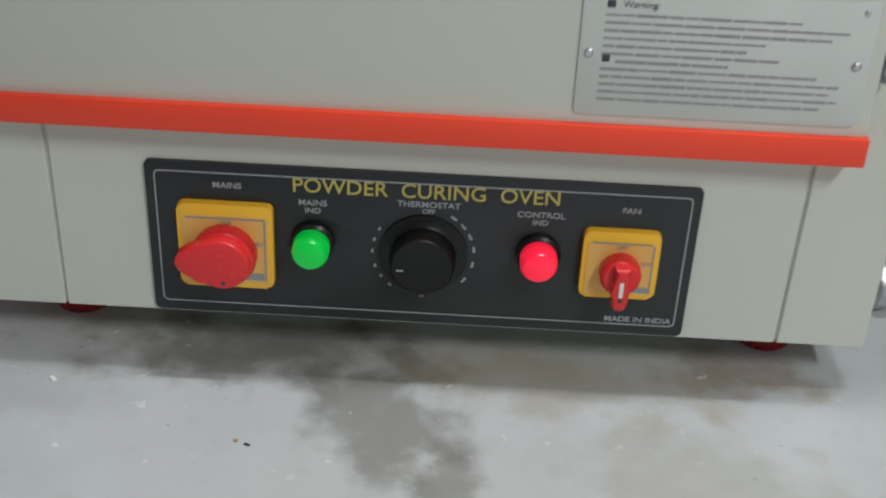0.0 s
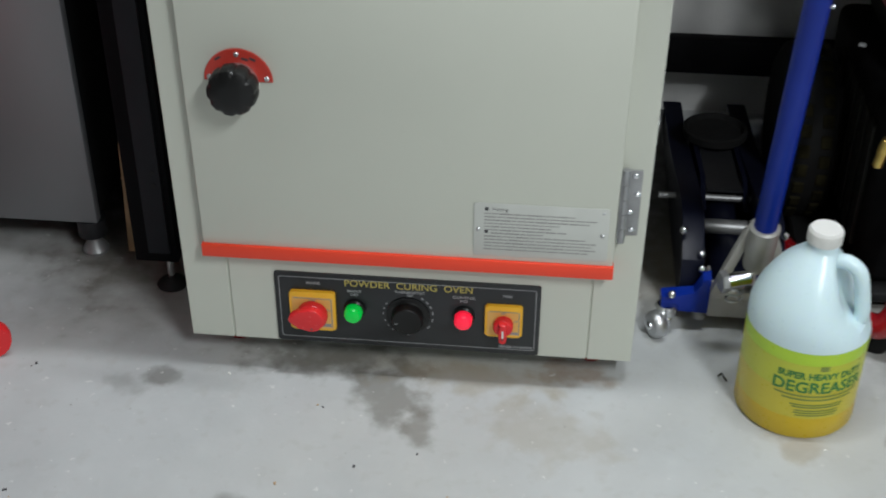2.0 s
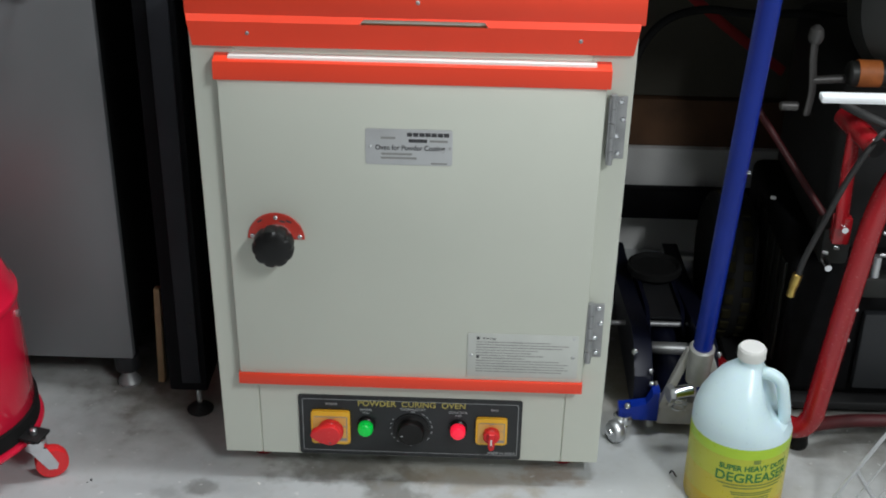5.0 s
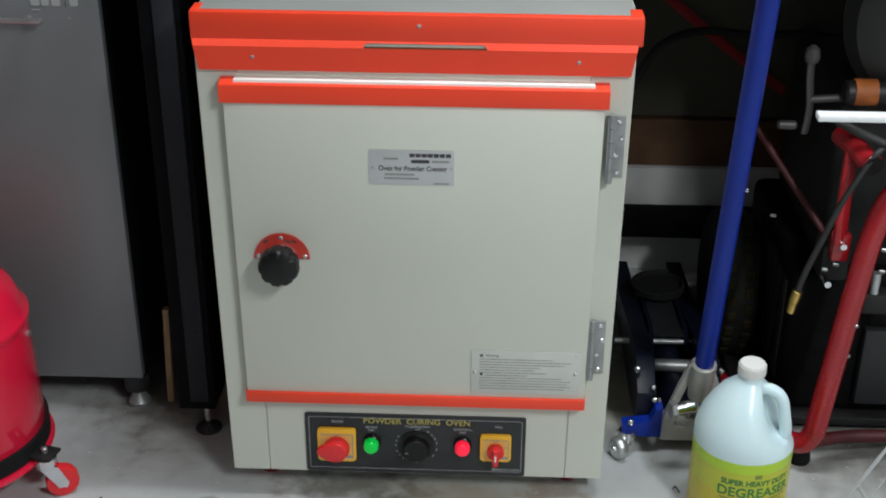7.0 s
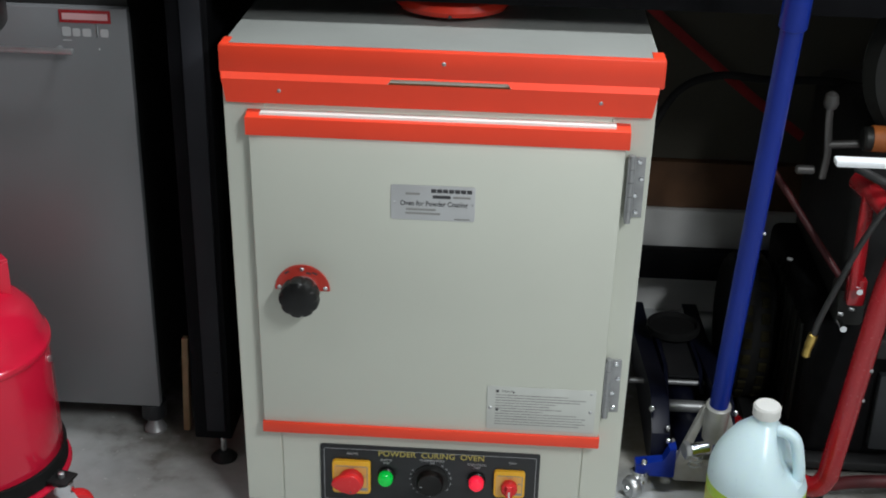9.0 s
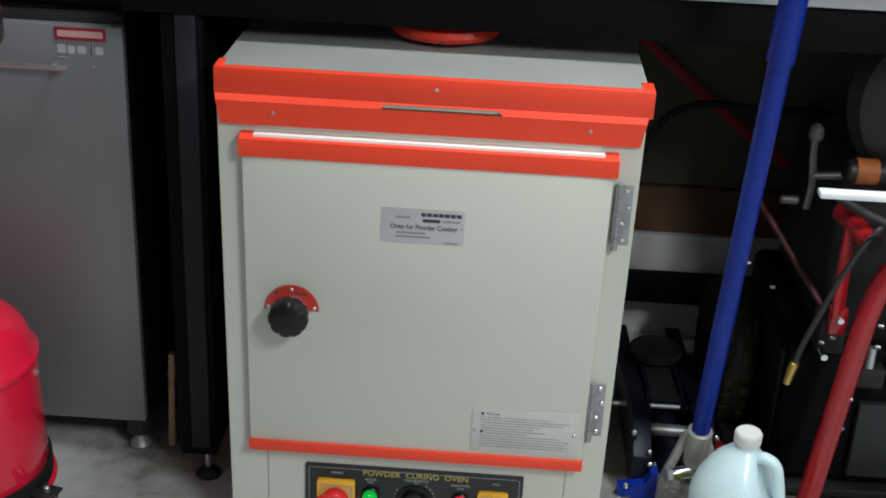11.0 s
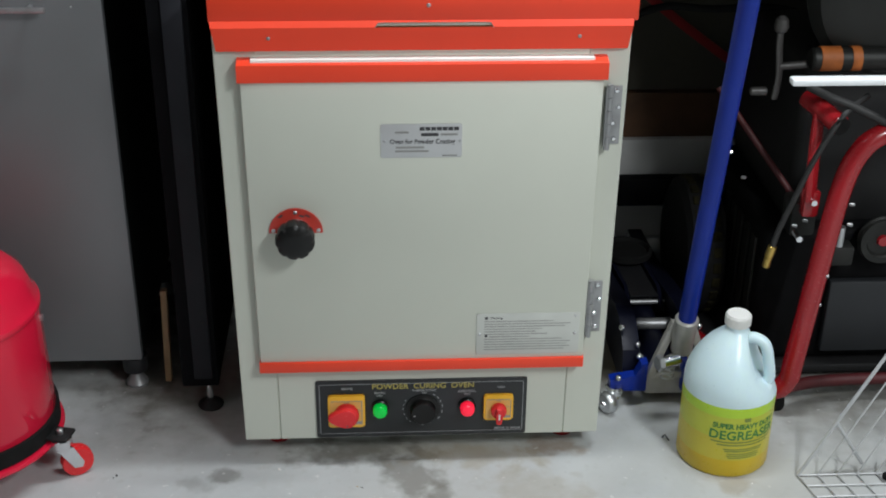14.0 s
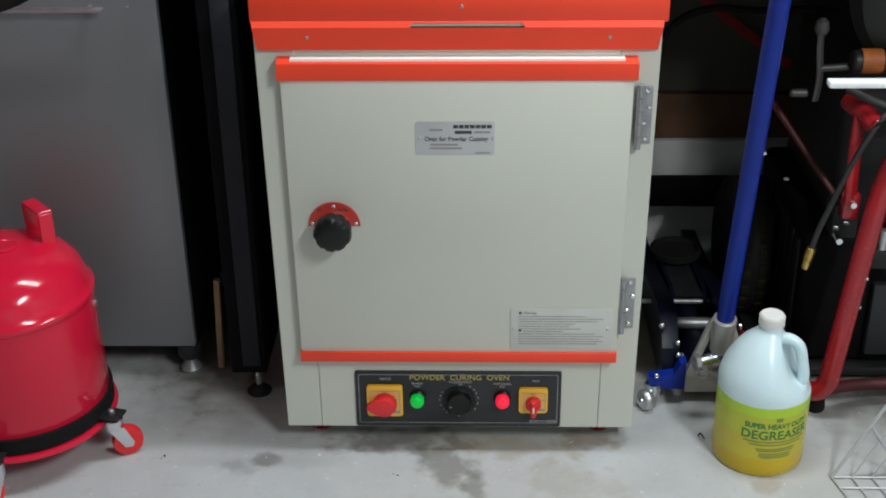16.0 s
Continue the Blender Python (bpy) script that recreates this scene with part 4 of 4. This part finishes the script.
    part("yoke_foot", box(0.442, 0.564, 0.173, 0.192, 0.058, 0.073, 0.003), CAST, j, "cast foot of the handle yoke")
    part("socket", rod(base + (base - top).normalized() * 0.066, base + (top - base).normalized() * 0.018, 0.0205, 28, r2=0.0225, bevel=0.003), CAST, j, "cast handle socket")
    part("clamp_screw", rod((0.455, 0.12, 0.128), (0.49, 0.128, 0.132), 0.011, 18, bevel=0.002), CHROME, j, "chromed clamp screw")
    part("clamp_head", rod((0.445, 0.117, 0.128), (0.456, 0.12, 0.128), 0.017, 6, bevel=0.002), HINGE, j)
    part("spring", tube([(0.47 + 0.012 * math.cos(a * 0.9), 0.13 + 0.012 * math.sin(a * 0.9), 0.085 + 0.0016 * a) for a in range(22)], 0.0018, 6, steps=3), STEEL, j, "coil spring")
    up = (top - base).normalized()
    part("handle", rod(base - up * 0.0, base + up * 0.76, 0.0168, 32), BLUE, j, "long blue steel handle")
    part("upper_handle", rod(base + up * 0.7605, base + up * 1.05, 0.0205, 32, bevel=0.001), BLUE, j, "thicker upper half of the handle")
    part("catch", rod(base + up * 0.40 + Vector((0.014, -0.006, 0)), base + up * 0.40 + Vector((0.020, -0.008, 0)), 0.003, 10), CHROME, j)


build_jack()


# ---------------------------------------------------------------- red cart with an engine
def build_cart():
    c = thing("pressure_washer", "red tube-framed engine cart under the workbench", "engine cart")
    r = 0.0165
    b = tube([(0.56, 0.36, 0.045), (0.645, 0.175, 0.045), (0.682, 0.128, 0.048), (0.703, 0.119, 0.075), (0.709, 0.119, 0.12), (0.739, 0.135, 0.35), (0.757, 0.145, 0.465), (0.780, 0.15, 0.53), (0.824, 0.155, 0.566), (0.95, 0.17, 0.595), (1.15, 0.19, 0.60)], 0.0195, 20, steps=8)
    part("frame_tube", b, CART_RED, c, "bent red steel frame tube")
    b = tube([(1.35, 0.17, 0.046), (1.0, 0.165, 0.045), (0.80, 0.16, 0.045), (0.715, 0.135, 0.05)], 0.012, 12)
    part("lower_bar", b, SHADED_RED, c)
    # black box added to stand for the deep shade under the engine
    part("dark_fill_box", box(0.67, 1.32, 0.262, 0.70, 0.03, 0.325, 0.02, 3), FILL_BLACK, c, "black box added to fill the dark under the engine")
    part("deck_plate", box(0.60, 1.32, 0.24, 0.72, 0.012, 0.029, 0.003), BLACK, c)
    for k in range(6):
        part("cooling_fin", box(0.664, 0.6695, 0.30 + k * 0.05, 0.33 + k * 0.05, 0.08, 0.29, 0.001, 1), ENGINE, c)
    part("rubber_foot", lathe([(0.018, 0), (0.02, 0.006), (0.017, 0.032)], 20, Matrix.Translation((0.692, 0.142, 0))), RUBBER, c, "black rubber foot")
    part("rubber_foot", lathe([(0.02, 0), (0.022, 0.01), (0.02, 0.055)], 20, Matrix.Translation((1.3, 0.17, 0))), RUBBER, c, "black rubber foot")
    part("handle_fork", rod((0.706, 0.243, 0.601), (0.739, 0.15, 0.583), 0.0185, 24, bevel=0.002), CART_RED, c, "stub of red cross tube")
    part("tube_plug", rod((0.7384, 0.1515, 0.5833), (0.7405, 0.1455, 0.5822), 0.0163, 20), RUBBER, c, "black plug in the tube end")
    part("fork_plate", tube([(0.716, 0.20, 0.588), (0.713, 0.188, 0.53), (0.711, 0.175, 0.47), (0.711, 0.168, 0.43)], 0.0165, 14, flat=0.6), CART_RED, c, "red plate under the cross tube")
    part("fork_lug", box(0.698, 0.728, 0.16, 0.185, 0.40, 0.45, 0.004), CART_RED, c)
    part("lug_bolt", rod((0.712, 0.145, 0.435), (0.712, 0.19, 0.435), 0.0055, 10), CHROME, c)
    part("brace", tube([(0.585, 0.395, 0.567), (0.6443, 0.35, 0.488), (0.7127, 0.30, 0.397), (0.735, 0.284, 0.367)], 0.0065, 10), SHADED_RED, c)
    part("lug_bolt", rod((0.70, 0.16, 0.355), (0.70, 0.19, 0.355), 0.006, 10), CHROME, c)
    # white metal bar that catches the ceiling light
    part("cover_bar", box(0.632, 1.10, 0.118, 0.142, 0.668, 0.680, 0.003), BAR_WHITE, c, "bright polished metal bar")
    # control lever
    part("lever", tube([(0.645, 0.245, 0.60), (0.648, 0.245, 0.645), (0.642, 0.245, 0.70), (0.641, 0.245, 0.735)], 0.009, 12, flat=0.6), ENGINE_PALE, c, "grey control lever")
    part("lever_end", lathe([(0.002, 0), (0.01, 0.003), (0.0135, 0.012), (0.011, 0.026), (0.004, 0.032)], 18, Matrix.Translation((0.641, 0.245, 0.722))), ENGINE_PALE, c)
    part("lever_stub", rod((0.645, 0.245, 0.66), (0.70, 0.25, 0.662), 0.007, 12), ENGINE_PALE, c)
    part("lever_knob", rod((0.600, 0.25, 0.612), (0.632, 0.25, 0.612), 0.008, 14, bevel=0.003), ENGINE_PALE, c)
    # engine with recoil starter
    part("engine_block", box(0.72, 1.25, 0.30, 0.72, 0.30, 0.66, 0.03, 3), BLACK, c, "black engine block")
    shroud = part("starter_shroud", lathe([(0.16, 0), (0.165, 0.02), (0.15, 0.05), (0.10, 0.07), (0.03, 0.075)], 48, front(0.86, 0.31, 0.79)), ENGINE, c, "grey recoil starter shroud")
    for k in range(7):
        part("vent_slot", slab(rounded(0.055, 0.007, 0.003, 3), 0.003, front(0.80 - 0.002 * k, 0.245 + 0.002 * k, 0.85 - k * 0.016) @ pose(0, 0, 0, 18, -22, 0)), BLACK, shroud)
    part("pump_body", rod((0.70, 0.24, 0.675), (0.90, 0.24, 0.675), 0.021, 20, bevel=0.004), ENGINE, c)
    part("orange_sleeve", rod((0.715, 0.24, 0.676), (0.752, 0.24, 0.676), 0.0225, 20), ORANGE_BOX, c, "orange sleeve")
    part("orange_sleeve", rod((0.771, 0.24, 0.676), (0.788, 0.24, 0.676), 0.0225, 20), ORANGE_BOX, c, "orange sleeve")
    part("side_panel", box(0.805, 1.2, 0.24, 0.2615, 0.06, 0.22, 0.006), PANEL_GREY, c, "dark grey side panel")
    part("valve_body", box(0.78, 0.83, 0.21, 0.25, 0.27, 0.31, 0.006), ENGINE, c)
    part("valve_stem", rod((0.80, 0.22, 0.31), (0.80, 0.22, 0.35), 0.008, 12), STEEL, c)
    part("carburettor", box(0.70, 0.75, 0.22, 0.28, 0.33, 0.40, 0.008), ENGINE, c)
    for x, y, z in ((0.77, 0.13, 0.44), (0.772, 0.13, 0.40), (0.715, 0.20, 0.375), (0.70, 0.21, 0.36), (0.62, 0.30, 0.42), (0.74, 0.12, 0.30), (0.735, 0.12, 0.24)):
        part("bolt", rod((x, y, z), (x + 0.009, y - 0.004, z), 0.0032, 10, bevel=0.001), HINGE, c)
    # wheel with a knobby tyre
    wm = pose(0.61, 0.55, 0.15, 0, 90, 0)
    wheel = part("wheel", lathe([(0.03, -0.03), (0.09, -0.03), (0.095, -0.022), (0.095, 0.022), (0.09, 0.03), (0.03, 0.03)], 40, wm), ENGINE, c)
    part("tyre", lathe([(0.095, -0.035), (0.13, -0.042), (0.147, -0.032), (0.15, 0), (0.147, 0.032), (0.13, 0.042), (0.095, 0.035)], 48, wm), RUBBER, wheel, "black knobby tyre")
    for k in range(28):
        for s in (-1, 1):
            a = 2 * math.pi * (k + 0.5 * (s > 0)) / 28
            b = box(-0.006, 0.004, -0.011, 0.011, -0.009, 0.009, 0.002, 1)
            b.transform(wm @ pose(0.148 * math.cos(a), 0.148 * math.sin(a), s * 0.017, 0, 0, math.degrees(a)))
            part("tread_block", b, TREAD, wheel)
    # hose with a brass quick coupler
    part("hose", tube([(0.80, 0.20, 0.62), (0.74, 0.15, 0.60), (0.70, 0.14, 0.53), (0.675, 0.145, 0.45), (0.655, 0.15, 0.38), (0.648, 0.15, 0.345)], 0.0052, 12), HOSE, c, "grey rubber hose")
    part("coupler", rod((0.648, 0.15, 0.348), (0.643, 0.15, 0.325), 0.0085, 16, bevel=0.001), BRASS, c, "brass quick coupler")
    part("coupler_tip", rod((0.643, 0.15, 0.3248), (0.640, 0.15, 0.305), 0.0072, 16, bevel=0.001), BRASS, c, "brass coupler tip")
    part("fuel_hose", tube([(0.682, 0.185, 0.645), (0.712, 0.17, 0.633), (0.762, 0.16, 0.614), (0.817, 0.15, 0.589), (0.897, 0.15, 0.548)], 0.0075, 12), HOSE, c, "thick grey rubber hose")
    pulley = part("pulley", lathe([(0.030, 0), (0.046, 0), (0.048, 0.006), (0.044, 0.010), (0.047, 0.014), (0.045, 0.020), (0.034, 0.020), (0.030, 0.012)], 40, front(0.890, 0.245, 0.313)), ENGINE, c, "dark metal pulley")
    part("hub", lathe([(0.029, 0.001), (0.029, 0.009), (0.012, 0.012), (0.010, 0.018)], 28, front(0.890, 0.245, 0.313)), CART_RED, pulley, "red pulley hub")


# near-black that paints the shade below the engine
FILL_BLACK = mat("dark_fill_black", (0.005, 0.005, 0.0055), 0.65, vary=0.35, scale=30, spec=0.08)
# darker copy of the cart red, paints the bars that lie in shade
SHADED_RED = mat("shaded_red_paint", (0.065, 0.004, 0.006), 0.55, vary=0.2, scale=20)
ENGINE_PALE = mat("dull_grey_metal", (0.065, 0.062, 0.06), 0.45, metal=0.4, vary=0.15)
PANEL_GREY = mat("dark_grey_panel", (0.018, 0.02, 0.023), 0.5, vary=0.08)
TREAD = mat("dusty_tread", (0.016, 0.014, 0.006), 0.9, vary=0.5, scale=60, spec=0.1)
HOSE = mat("grey_hose", (0.022, 0.022, 0.022), 0.6, vary=0.15)
build_cart()

STRAP_RED = mat("red_webbing", (0.26, 0.009, 0.01), 0.7, vary=0.15, scale=40)
tagged(mesh_ob("power_cable", tube([(0.345, 0.55, 0.42), (0.385, 0.585, 0.54), (0.435, 0.6, 0.63), (0.51, 0.6, 0.665), (0.61, 0.6, 0.66), (0.75, 0.6, 0.66), (0.9, 0.6, 0.62)], 0.008, 10), RUBBER), "thick black power cable looping beside the oven", "cable")
tagged(mesh_ob("red_strap", tube([(0.36, 0.87, 0.76), (0.42, 0.87, 0.706), (0.52, 0.87, 0.625), (0.62, 0.87, 0.545), (0.75, 0.87, 0.45)], 0.012, 8, flat=0.25), STRAP_RED), "red strap hanging slantwise along the wall", "strap")
tagged(mesh_ob("wire_clip", tube([(0.462, 0.035, 0.002), (0.458, 0.033, 0.009), (0.454, 0.038, 0.012), (0.452, 0.044, 0.002)], 0.0015, 6), BLACK), "bent black wire lying on the floor", "wire")


# ---------------------------------------------------------------- wire rack
WIRE = mat("galvanised_wire", (0.48, 0.49, 0.5), 0.4, metal=0.2, vary=0.1)


def build_rack():
    t = thing("wire_rack", "silver wire basket lying tipped over on the floor", "wire basket")
    o = Vector((0.671, -0.083, 0.004))
    u = (Vector((0.797, -0.053, 0.216)) - o).normalized()
    v = Vector((1, 0, 0))
    # raised side: wires that climb away from the floor edge, tied by cross bars
    part("rim", tube([o, o + u * 0.36], 0.0034, 8, smooth=False), WIRE, t, "thick rim wire")
    for i in range(1, 12):
        p = o + v * 0.036 * i
        part("wire", tube([p, p + u * 0.36], 0.0017, 6, smooth=False), WIRE, t)
    for d in (0.12, 0.30):
        p = o + u * d
        part("cross_bar", tube([p, p + Vector((0.55, -0.05, -0.83)).normalized() * d * 0.86], 0.0036, 8, smooth=False), WIRE, t, "thick cross bar")
    # floor side, towards the room
    w = Vector((0.22, -0.97, 0.0))
    for i in range(5):
        p = o + w * 0.032 * i
        part("wire", tube([p, p + v * 0.44], 0.0016, 6, smooth=False), WIRE, t)
    for i in range(12):
        p = o + v * 0.036 * i
        part("wire", tube([p, p + w * 0.128], 0.0014, 6, smooth=False), WIRE, t)
    part("clip", lathe([(0.006, -0.006), (0.008, -0.004), (0.008, 0.004), (0.006, 0.006)], 12, Matrix.Translation(o + Vector((0.155, -0.02, 0.008)))), RUBBER, t, "small black plastic clip")


build_rack()

# small litter on the slab
rnd = random.Random(11)
for k in range(26):
    x, y = rnd.uniform(-0.6, 0.62), rnd.uniform(-0.42, -0.02)
    s = rnd.uniform(0.0007, 0.0018)
    b = box(-s * rnd.uniform(1, 3), s, -s, s, 0, s * 0.7, s * 0.25, 1)
    g = tagged(mesh_ob("debris_crumb", b, (INK, WHITE, WOOD)[k % 3]), "tiny crumb of dirt on the concrete floor", "debris", group="crumbs on the floor")
    g.matrix_world = pose(x, y, 0.0002, 0, 0, rnd.uniform(0, 180))
